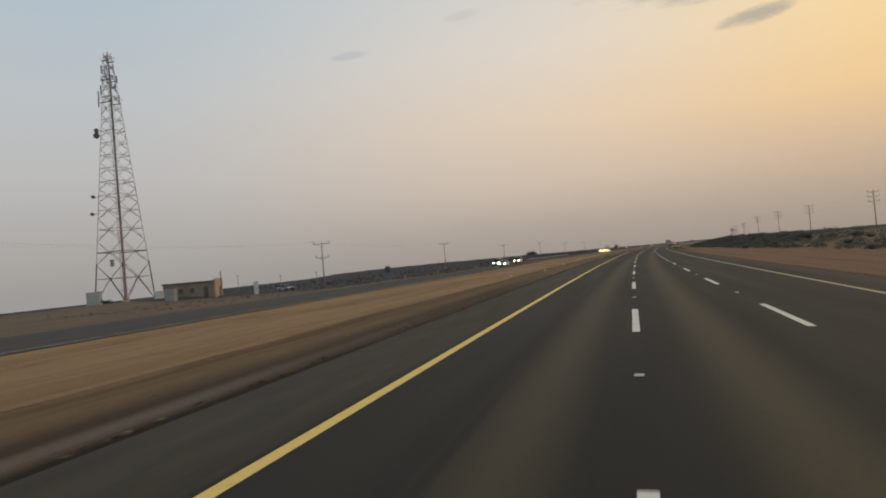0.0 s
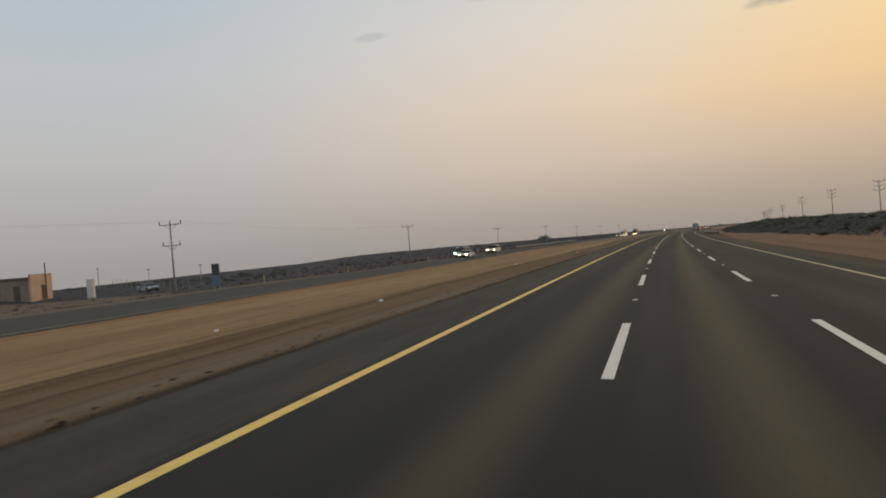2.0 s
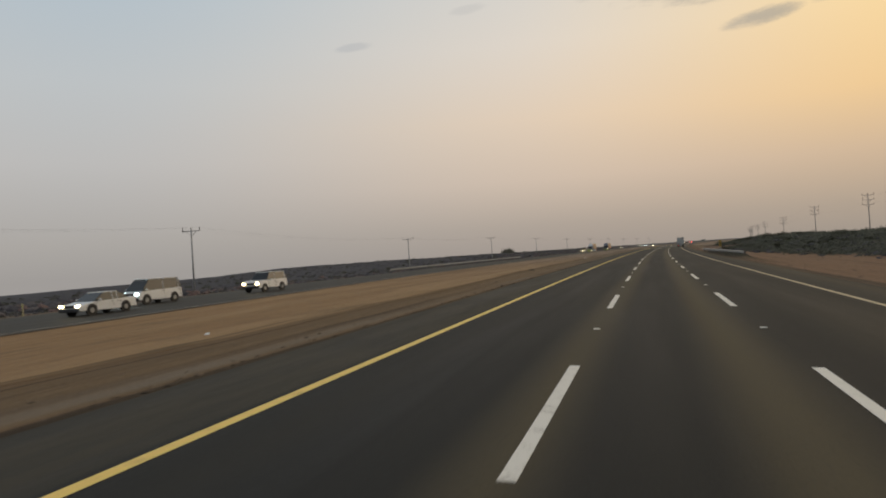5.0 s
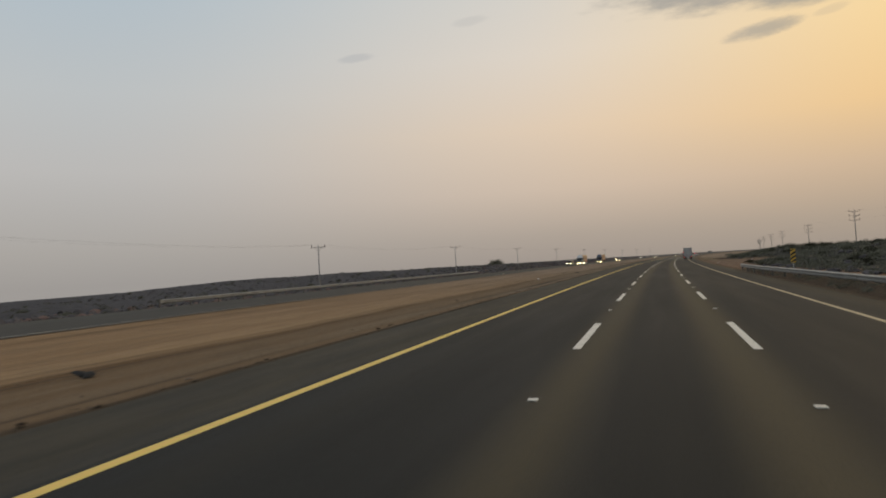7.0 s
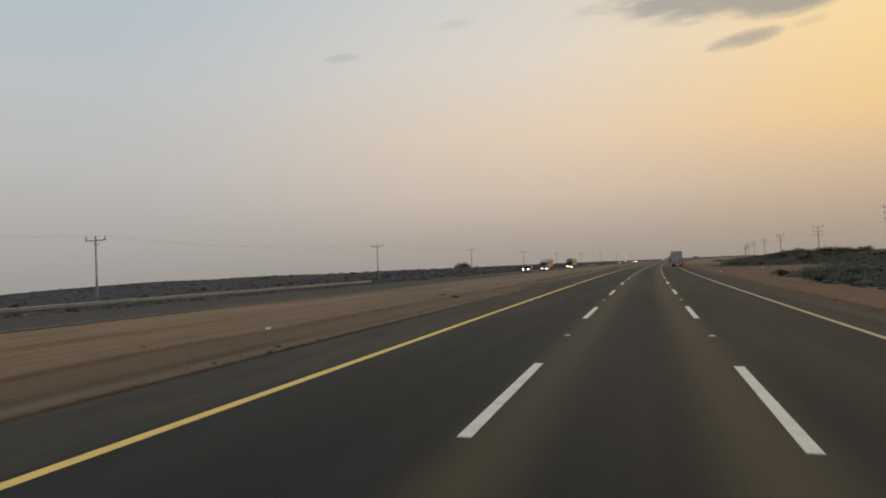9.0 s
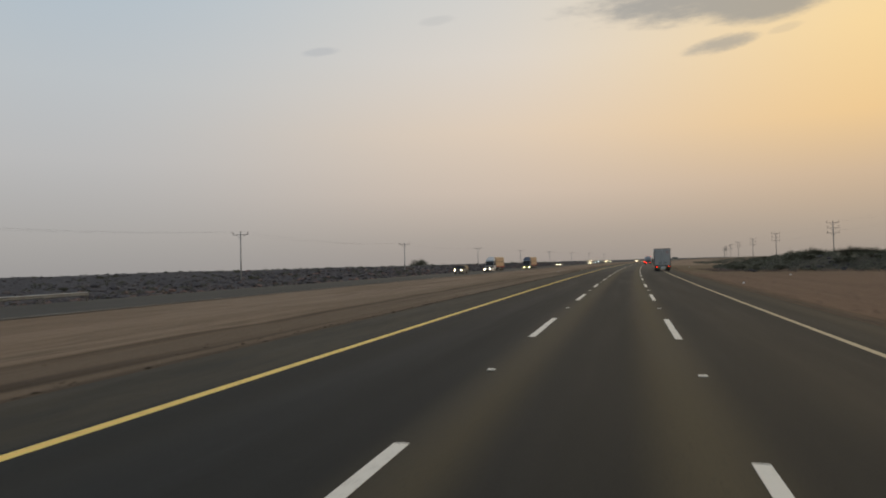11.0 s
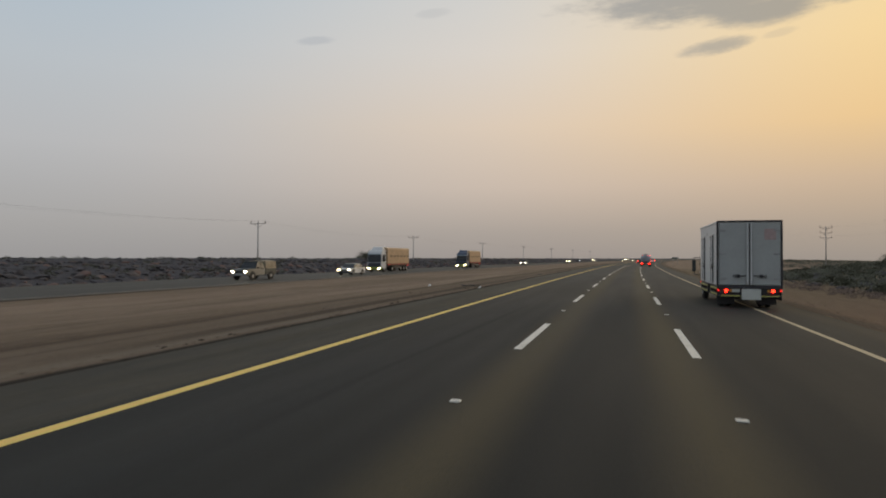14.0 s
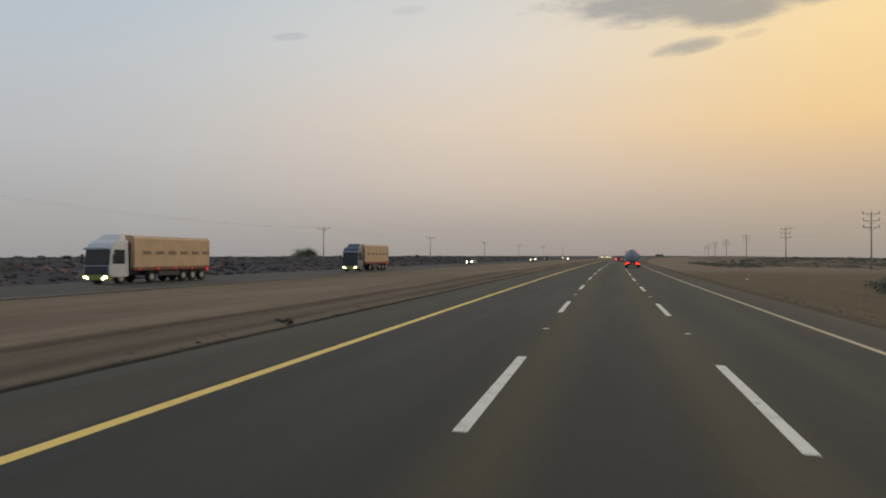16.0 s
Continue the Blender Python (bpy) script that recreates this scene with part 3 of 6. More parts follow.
# ---- roadside steel barriers ----
def guardrail(lat_of, s0, s1, facing, z_of, label):
    """W-beam on posts, its place across the road given along s. facing: +1 shows its front to larger lat."""
    root = thing("guardrail", pose(0, 0, 0), label, "guardrail")
    n = int((s1 - s0) / 4)
    prof = [(0.0, 0.44), (0.085, 0.495), (0.085, 0.535), (-0.01, 0.585), (-0.01, 0.615), (0.085, 0.665), (0.085, 0.705), (0.0, 0.76)]
    for i in range(n):
        bm = bmesh.new()
        rows = []
        for k in range(3):
            s = s0 + 4 * (i + k / 2) + (0.0 if k < 2 else 0.03)
            zz, lat = z_of(s), lat_of(s)
            front = [bm.verts.new(at(lat + facing * d, s, zz + z)) for d, z in prof]
            back = [bm.verts.new(at(lat + facing * (d - 0.012), s, zz + z)) for d, z in prof]
            rows.append((front, back))
        for (f0, b0), (f1, b1) in zip(rows, rows[1:]):
            for j in range(len(prof) - 1):
                bm.faces.new((f0[j], f0[j + 1], f1[j + 1], f1[j]))
                bm.faces.new((b0[j], b1[j], b1[j + 1], b0[j + 1]))
            bm.faces.new((f0[-1], b0[-1], b1[-1], f1[-1]))
            bm.faces.new((f0[0], f1[0], b1[0], b0[0]))
        bmesh.ops.recalc_face_normals(bm, faces=bm.faces[:])
        part("rail_beam", bm, galvanised, root)
    post = bx(-0.07, -0.05, -0.6, 0.07, 0.05, 0.74, bevel=0.008)
    me = bpy.data.meshes.new("rail_post")
    post.to_mesh(me)
    post.free()
    me.materials.append(rail_steel)
    for i in range(n + 1):
        s = s0 + 4 * i
        ob = new("rail_post", me)
        ob.parent = root
        ob.matrix_basis = spot(lat_of(s) - facing * 0.09, s, z_of(s))
    return root


guardrail(lambda s: 14.75 - 1.55 * ease(s, 188, 236), 192, 236, -1, lambda s: -0.36 + 0.07 * ease(s, 192, 236), "galvanised steel crash barrier on posts beside the sandy shoulder")
guardrail(lambda s: -36.9, 213, 313, 1, lambda s: far_road_z(-36.9, s), "long galvanised steel crash barrier beside the oncoming carriageway")


# ---- power lines ----
def power_pole(kind, label, group):
    root = thing("power_pole", pose(0, 0, 0), label, "power pole", group)
    tall = {"tee": 10.6, "double": 10.6, "ladder": 12.5}[kind]
    part("pole_shaft", rd((0, 0, -0.6), (0, 0, tall), 0.17, 0.10, seg=10), pole_pale if kind != "ladder" else pole_grey, root, smooth=True)
    levels = {"tee": [(tall - 0.35, 1.7)], "double": [(tall - 0.3, 2.0), (tall - 3.3, 1.6)], "ladder": [(tall - 0.3, 1.55), (tall - 1.7, 1.5), (tall - 3.1, 1.5)]}[kind]
    for z, half in levels:
        part("crossarm", bx(-half, -0.06, z - 0.055, half, 0.06, z + 0.055, bevel=0.015), pole_grey, root)
        bm = rd((-half * 0.55, 0.08, z - 0.05), (0, 0.08, z - 0.75), 0.03, seg=5)
        rod(bm, (half * 0.55, 0.08, z - 0.05), (0, 0.08, z - 0.75), 0.03, seg=5)
        part("arm_brace", bm, pole_grey, root)
        for x in (-half + 0.1, 0.0 if z == levels[0][0] else None, half - 0.1):
            if x is None:
                continue
            bm = bmesh.new()
            z0 = z + 0.05
            for k in range(4):
                rod(bm, (x, 0, z0 + 0.13 * k), (x, 0, z0 + 0.13 * k + 0.1), 0.10, 0.045, seg=7)
            rod(bm, (x, 0, z0), (x, 0, z0 + 0.56), 0.03, seg=5)
            part("insulator", bm, dark_ceramic, root, smooth=True)
    return root


LEFT_POLES = [(-62.0 - 0.48 * k, 110.0 + 87.3 * k + (1.4 if k == 2 else 2.5 if k == 3 else 0.0)) for k in range(-1, 11)]
RIGHT_POLES = [(69.5, 200), (66.2, 270.6), (63.1, 328.3), (60.9, 395.3), (58.0, 463), (56.3, 541), (56.8, 617), (56, 690), (56, 765), (56, 840), (56, 915), (56, 990)]
tee = power_pole("tee", "grey power line pole with one crossarm and three insulators", "poles of the power line by the oncoming road")
double = power_pole("double", "grey power line pole with two crossarms", "poles of the power line by the oncoming road")
ladder = power_pole("ladder", "tall brown power line pole with three stacked crossarms", "poles of the power line beyond the ridge")
LEFT_Z, RIGHT_Z = [], []
for i, (la, s) in enumerate(LEFT_POLES):
    z = (-2.2 + 0.05 * i) if i != 3 else -2.9
    LEFT_Z.append(z)
    m = spot(la, s, z)
    if i == 1:
        double.matrix_basis = m
    elif i == 0:
        tee.matrix_basis = m
    else:
        copy_thing(tee, m)
for i, (la, s) in enumerate(RIGHT_POLES):
    z = -0.6 if s < 300 else -0.1 if s < 420 else -1.7
    RIGHT_Z.append(z)
    if i == 0:
        ladder.matrix_basis = spot(la, s, z)
    else:
        copy_thing(ladder, spot(la, s, z))


def wires(poles, zs, offsets, label):
    root = thing("power_lines", pose(0, 0, 0), label, "cable")
    for dx0, up_z in offsets:
        bm = bmesh.new()
        for (a, sa), (b, sb), za, zb in zip(poles, poles[1:], zs, zs[1:]):
            last = None
            for k in range(13):
                t = k / 12
                p = at(a + (b - a) * t, sa + (sb - sa) * t, za + (zb - za) * t + up_z - 4.4 * t * (1 - t)) + Vector((dx0, 0, 0))
                if last is not None:
                    rod(bm, last, p, 0.005, seg=3)
                last = p
        part("wire", bm, wire_mat, root)
    return root


wires(LEFT_POLES, LEFT_Z, ((-1.6, 10.75), (0.0, 10.85), (1.6, 10.75)), "thin slack overhead wires between the poles")
wires(RIGHT_POLES, RIGHT_Z, ((-1.75, 12.6), (1.75, 12.6), (-1.6, 10.2), (1.6, 10.2)), "thin slack overhead wires between the tall poles")


# ---- lattice mast and its compound ----
def lattice_mast(m):
    """A square tapered mast; its axes lie along x and y, so that a corner faces the road."""
    root = thing("lattice_mast", m, "tall red and white steel lattice telecom mast", "mast")
    H = 59.0

    def half(z):
        return 4.5 + (0.55 - 4.5) * z / H

    def band(z):
        return int(z / 9.3) % 2 == 0

    corner = [(-1, -1), (1, -1), (1, 1), (-1, 1)]
    nodes = [0, 8.9, 14.3, 19.6, 23.4, 26.6, 29.8, 32.9, 35.9, 38.8, 41.6, 44.3, 47.0, 49.6, 52.0, 54.4, 56.7, H]
    for cx0, cy0 in corner:
        for i in range(7):
            a, b = i * 9.3, min((i + 1) * 9.3, H)
            if a >= H:
                continue
            r0 = 0.16 - 0.08 * a / H
            # near corner leg and lowest section darker, the other legs paler above
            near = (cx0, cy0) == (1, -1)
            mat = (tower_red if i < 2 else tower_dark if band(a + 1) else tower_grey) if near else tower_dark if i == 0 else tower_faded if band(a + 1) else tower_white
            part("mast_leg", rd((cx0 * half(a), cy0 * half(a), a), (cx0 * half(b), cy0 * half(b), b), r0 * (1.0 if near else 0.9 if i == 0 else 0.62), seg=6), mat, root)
    for i, (z0, z1) in enumerate(zip(nodes, nodes[1:])):
        h0, h1 = half(z0), half(z1)
        zc = 5.6 if i == 0 else z0 + (z1 - z0) * h0 / (h0 + h1)
        hc = half(zc)
        mat = tower_dark if i == 0 else tower_faded if band(zc) else tower_grey
        thick = 0.085 if i == 0 else 0.06 if i < 5 else 0.045
        for j in range(4):
            (ax, ay), (bx0, by0) = corner[j], corner[(j + 1) % 4]
            mid = ((ax + bx0) / 2 * hc, (ay + by0) / 2 * hc, zc)
            bm = rd((ax * h0, ay * h0, z0), mid, thick, seg=5)
            for end in ((bx0 * h0, by0 * h0, z0), (ax * h1, ay * h1, z1), (bx0 * h1, by0 * h1, z1)):
                rod(bm, end, mid, thick if end[2] == z0 else thick * 0.8, seg=5)
            if z1 - z0 > 4.5:
                for px, py in ((ax, ay), (bx0, by0)):
                    hq = half((z0 + zc) / 2)
                    rod(bm, (px * hq, py * hq, (z0 + zc) / 2), ((px * h0 + mid[0]) / 2, (py * h0 + mid[1]) / 2, (z0 + zc) / 2), thick * 0.5, seg=4)
            part("mast_bracing", bm, mat, root)
            part("mast_girt", rd((ax * hc, ay * hc, zc), (bx0 * hc, by0 * hc, zc), 0.11 if i == 1 else 0.06, seg=5), tower_dark if i in (0, 1, 2, 5, 9, 12, 14) else mat, root)
    # cables climb beside the near leg on a broad tray
    bm = bmesh.new()
    for side in (-0.45, 0.45):
        rod(bm, (0.9 + side * 0.7, -1.2 + side * 0.7, 0), (0.15 + side * 0.5, -0.2 + side * 0.5, H - 3), 0.05, seg=5)
    for k in range(70):
        t = k / 70
        x, y, w = 0.9 - 0.75 * t, -1.2 + 1.0 * t, 0.32 - 0.09 * t
        rod(bm, (x - w, y - w, 0.8 * k + 0.4), (x + w, y + w, 0.8 * k + 0.4), 0.028, seg=4)
    part("cable_ladder", bm, tower_grey, root, "grey cable ladder up the middle")
    for k in range(6):
        part("feeder_cable", rd((0.75 + 0.09 * k, -1.05 + 0.06 * k, 0), (0.05 + 0.05 * k, -0.15 + 0.04 * k, 54), 0.035, seg=5), tower_dark, root)
    part("equipment_box", bx(0.3, -4.2, 8.3, 1.1, -3.7, 9.9, bevel=0.05), tower_grey, root, "grey-green equipment box high on the mast")
    for k, (x, y, z, tall) in enumerate(((-1.5, -1.2, 49.0, 2.3), (1.6, -1.2, 50.0, 2.0), (0, 1.7, 50, 2.2), (-1.1, -1.0, 54.0, 2.0), (1.1, -1.0, 54.2, 2.0), (0.2, 1.3, 54.5, 2.0), (-2.0, -1.6, 46.0, 2.2), (-2.3, -1.2, 47.6, 2.4), (1.9, 0.6, 46.6, 2.2), (1.5, -1.4, 44.6, 1.8), (-1.4, 0.8, 52.0, 1.8), (1.3, 0.9, 51.8, 1.8), (-0.9, -1.2, 51.4, 1.6), (0.7, -1.1, 56.2, 1.6), (-0.8, 0.8, 56.4, 1.6), (0.2, -1.3, 53.0, 1.8))):
        part("panel_antenna", bx(x - 0.14, y - 0.1, z, x + 0.14, y + 0.1, z + tall, bevel=0.04), tower_grey, root)
        part("antenna_bracket", rd((x * 0.35, y * 0.35, z + tall / 2), (x, y, z + tall / 2), 0.05, seg=5), tower_dark, root)
    dish_grey = material("weathered_dish", (0.14, 0.128, 0.115), 0.7, 0.0, 0.2, 1.5)
    for x, y, z, r in ((-2.5, -2.4, 39.2, 0.7), (-2.6, -2.2, 40.4, 0.55), (-3.6, -3.6, 24.8, 0.4), (-3.9, -3.9, 20.8, 0.4)):
        bm = bmesh.new()
        rod(bm, (x, y, z), (x + 0.1, y - 0.37, z), r, r * 0.92, seg=16)
        rod(bm, (x * 0.72, y * 0.72, z), (x, y, z), 0.06, seg=5)
        part("dish_antenna", bm, dish_grey, root, "dark round microwave dish")
    for z in (47.0, 52.4, 57.0):
        h = half(z) + 0.35
        bm = bx(-h, -h, z, h, -h + 0.5, z + 0.05)
        box(bm, -h, h - 0.5, z, h, h, z + 0.05)
        for a, b in zip(((-h, -h), (h, -h), (h, h), (-h, h)), ((h, -h), (h, h), (-h, h), (-h, -h))):
            rod(bm, (*a, z + 1.0), (*b, z + 1.0), 0.025, seg=4)
            rod(bm, (*a, z), (*a, z + 1.0), 0.025, seg=4)
        part("work_platform", bm, tower_dark, root)
    part("lightning_rod", rd((0, 0, H), (0, 0, H + 1.2), 0.04, 0.015, seg=5), tower_dark, root)
    for cx0, cy0 in corner:
        part("footing", bx(cx0 * 4.5 - 0.5, cy0 * 4.5 - 0.5, -1.0, cx0 * 4.5 + 0.5, cy0 * 4.5 + 0.5, 0.25, bevel=0.04), concrete_tan, root)
    return root


lattice_mast(spot(-116.5, 111.1, ground_z(-116.5, 111.1) + 0.1, 1.2) @ Matrix.Scale(1.04, 4))


def hut(m):
    root = thing("low_building", m, "low tan building with a flat parapet roof and dark openings", "building")
    # front wall coloured in its shaded tone, end wall in its lit tone
    part("wall", bx(-6.2, -2.8, -0.8, 6.2, 2.8, 3.0, bevel=0.03), material("shaded_brown_plaster", (0.27, 0.215, 0.17), 0.9, 0.0, 0.2, 0.4, 0.3, 5), root)
    part("end_wall", bx(6.21, -2.9, -0.8, 6.6, 2.9, 3.7, bevel=0.03), concrete_tan, root, "lit tan end wall")
    part("roof", bx(-6.5, -3.1, 3.0, 6.2, 3.1, 3.3, bevel=0.05), roof_brown, root, "brown roof slab")
    for x in (-4.6, -1.9, 0.8):
        w = part("window", bx(x - 0.55, -2.87, 1.0, x + 0.55, -2.78, 2.0, bevel=0.02), material("dusty_shutter", (0.13, 0.105, 0.085), 0.7, 0.0, 0.2, 2.0), root)
        part("window_frame", bx(x - 0.8, -2.85, 0.78, x + 0.8, -2.80, 0.9, bevel=0.01), roof_brown, w)
    part("door", bx(3.6, -2.88, -0.1, 4.7, -2.78, 2.1, bevel=0.02), material("brown_door_paint", (0.12, 0.09, 0.07), 0.7, 0.0, 0.2, 2.0), root)
    part("end_door", bx(6.58, -0.2, -0.1, 6.64, 1.0, 2.0, bevel=0.01), material("brown_door_paint", (0.12, 0.09, 0.07), 0.7, 0.0, 0.2, 2.0), root)
    part("chimney_pipe", rd((7.0, 0.5, 0), (7.0, 0.5, 5.2), 0.09, seg=6), dark_metal, root)
    return root


hut(spot(-96.6, 110.6, -1.3, 22) @ Matrix.Diagonal((0.93, 1.0, 1.1, 1.0)))


def cabinet(m, w, h, mat, label):
    root = thing("equipment_cabinet", m, label, "cabinet")
    part("cabinet_body", bx(-w / 2, -w / 2, -0.3, w / 2, w / 2, h, bevel=0.05), mat, root)
    part("cabinet_door", bx(-w / 2 + 0.1, -w / 2 - 0.03, 0.2, w / 2 - 0.1, -w / 2 + 0.005, h - 0.25, bevel=0.02), mat, root)
    part("cabinet_roof", bx(-w / 2 - 0.08, -w / 2 - 0.08, h, w / 2 + 0.08, w / 2 + 0.08, h + 0.09, bevel=0.03), mat, root)
    return root


white_cab = material("white_cabinet_paint", (0.66, 0.64, 0.60), 0.5, 0.0, 0.1, 1.0)
cabinet(spot(-81.5, 113.5, ground_z(-81.5, 113.5), 30), 0.95, 2.9, white_cab, "tall narrow white equipment cabinet on bare ground")
cabinet(spot(-115.0, 100.4, ground_z(-115.0, 100.4), 35), 2.7, 2.9, material("grey_green_cabinet_paint", (0.42, 0.45, 0.43), 0.55, 0.0, 0.1, 1.0), "grey-green equipment shelter at the foot of the mast")
cabinet(spot(-92, 98, ground_z(-92, 98), 20), 2.0, 2.5, material("grey_cabinet_paint", (0.30, 0.31, 0.31), 0.55, 0.0, 0.1, 1.0), "grey equipment shelter beside the mast")


def compound_fence(a, b, n, label):
    root = thing("wire_fence", pose(0, 0, 0), label, "fence")
    for i in range(n + 1):
        t = i / n
        la, s = a[0] + (b[0] - a[0]) * t, a[1] + (b[1] - a[1]) * t
        z = ground_z(la, s)
        part("fence_post", rd(at(la, s, z - 0.3), at(la, s, z + 1.7), 0.035, seg=5), pole_pale, root)
    bm = bmesh.new()
    for up_z in (0.3, 0.8, 1.2, 1.6):
        for i in range(n):
            t0, t1 = i / n, (i + 1) / n
            p = [(a[0] + (b[0] - a[0]) * t, a[1] + (b[1] - a[1]) * t) for t in (t0, t1)]
            rod(bm, at(*p[0], ground_z(*p[0]) + up_z), at(*p[1], ground_z(*p[1]) + up_z), 0.008, seg=3)
    part("fence_wire", bm, wire_mat, root)
    return root


cabinet(spot(-100.0, 104.0, -1.3, 22), 1.8, 2.1, white_cab, "pale square water tank in front of the low building")
compound_fence((-70, 122), (-100, 135), 14, "low wire fence on thin posts behind the cabinets")


def yard_lamp(m, h):
    root = thing("yard_lamp", m, "thin grey yard lamp post", "lamp post", "yard lamps")
    part("lamp_post", rd((0, 0, -0.3), (0, 0, h), 0.07, 0.045, seg=6), pole_pale, root)
    part("lamp_head", bx(-0.3, -0.16, h, 0.3, 0.16, h + 0.16, bevel=0.04), pole_pale, root)
    return root


lamp = yard_lamp(spot(-98, 130), 3.7)
copy_thing(lamp, spot(-84, 128))
copy_thing(lamp, spot(-76, 132))


# ---- signs and markers ----
def chevron_board(m):
    root = thing("hazard_marker", m, "yellow and black diagonal striped hazard marker board on a post", "road sign")
    part("sign_post", rd((0, 0.05, -0.7), (0, 0.05, 1.7), 0.04, seg=8), galvanised, root)
    part("sign_panel", bx(-0.155, -0.015, 0.82, 0.155, 0.015, 1.76, bevel=0.005), sign_yellow, root)
    for k in range(4):
        z = 0.74 + 0.27 * k
        bm = bmesh.new()
        pts = [(-0.15, z), (0.15, z + 0.2), (0.15, z + 0.34), (-0.15, z + 0.14)]
        pts = [(x, min(max(zz, 0.825), 1.755)) for x, zz in pts]
        f = bm.faces.new([bm.verts.new((x, -0.024, zz)) for x, zz in pts])
        r = bmesh.ops.extrude_face_region(bm, geom=[f])
        bmesh.ops.translate(bm, vec=(0, 0.008, 0), verts=[v for v in r["geom"] if isinstance(v, bmesh.types.BMVert)])
        bmesh.ops.recalc_face_normals(bm, faces=bm.faces[:])
        part("black_stripe", bm, sign_black, root)
    return root


chevron_board(spot(14.2, 214.4, -0.02))


def road_sign_back(m):
    root = thing("road_sign", m, "narrow dark roadside sign panel seen from behind, on blue-grey posts", "road sign")
    blue = material("blue_grey_panel", (0.12, 0.17, 0.25), 0.6, 0.0, 0.15, 2.0)
    part("sign_panel", bx(-0.42, -0.05, 1.15, 0.42, 0.05, 2.35, bevel=0.02), material("dark_sign_back", (0.07, 0.075, 0.085), 0.6, 0.2, 0.15, 2.0), root)
    part("lower_panel", bx(-0.40, -0.04, 0.05, 0.40, 0.04, 1.12, bevel=0.02), blue, root, "blue-grey lower panel")
    for x in (-0.3, 0.3):
        part("sign_post", rd((x, 0.1, -0.6), (x, 0.1, 2.3), 0.045, seg=7), galvanised, root)
    return root


road_sign_back(spot(-38.8, 90.2, ground_z(-38.8, 90.2) + 0.35, 10))


def panel_sign(m):
    root = thing("road_sign", m, "wide dark green sign panel on two posts beside the road", "road sign")
    green = material("dark_green_panel", (0.07, 0.09, 0.08), 0.5, 0.0, 0.15, 2.0)
    part("sign_panel", bx(-1.5, -0.04, 2.6, 1.5, 0.04, 3.4, bevel=0.03), green, root)
    part("panel_border", bx(-1.42, -0.046, 2.66, 1.42, -0.041, 2.70), plate_mat, root)
    for z in (2.8, 3.2):
        part("panel_rail", bx(-1.42, 0.045, z - 0.04, 1.42, 0.09, z + 0.04, bevel=0.008), galvanised, root)
    for x in (-1.0, 1.0):
        part("sign_post", rd((x, 0.13, -0.6), (x, 0.13, 3.4), 0.06, seg=8), galvanised, root)
    return root


panel_sign(spot(19.1, 655, ground_z(19.1, 655)))


def delineator(m):
    root = thing("delineator_post", m, "short pale yellow roadside delineator post", "marker post", "delineators by the oncoming road")
    part("marker_body", bx(-0.06, -0.04, -0.2, 0.06, 0.04, 0.95, bevel=0.02), material("pale_yellow_plastic", (0.40, 0.33, 0.16), 0.5, 0.0, 0.1, 4.0), root)
    part("reflector", bx(-0.045, -0.05, 0.7, 0.045, -0.035, 0.85, bevel=0.005), hi_vis, root)
    return root


d0 = delineator(spot(-38.6, 98))
for s in (118, 150, 182):
    copy_thing(d0, spot(-38.6, s))


# ---- vehicles ----
def wheel(parent, x, y, r, w, dual=False):
    t = bmesh.new()
    rod(t, (x - w / 2, y, r), (x + w / 2, y, r), r, seg=22)
    bmesh.ops.bevel(t, geom=[e for e in t.edges if abs((e.verts[0].co - e.verts[1].co).x) < 1e-5], offset=min(0.05, r * 0.12), segments=2, affect="EDGES")
    ob = part("wheel", t, rubber, parent, smooth=False)
    bm = bmesh.new()
    side = 1 if x > 0 else -1
    xo = x + side * (w / 2 + 0.004)
    rod(bm, (xo - side * 0.05, y, r), (xo, y, r), r * 0.58, r * 0.5, seg=16)
    for k in range(6):
        a = k * math.pi / 3
        rod(bm, (xo - side * 0.01, y + math.cos(a) * r * 0.3, r + math.sin(a) * r * 0.3), (xo + side * 0.02, y + math.cos(a) * r * 0.3, r + math.sin(a) * r * 0.3), r * 0.06, seg=6)
    part("rim", bm, steel, ob)
    return ob


def lamp_pair(parent, name, x, y, z, w, h, mat, d=0.05, sub=None):
    for sx in (-1, 1):
        part(name, bx(sx * x - w / 2, y - d, z - h / 2, sx * x + w / 2, y + d, z + h / 2, bevel=min(w, h) * 0.25, seg=2), mat, parent)


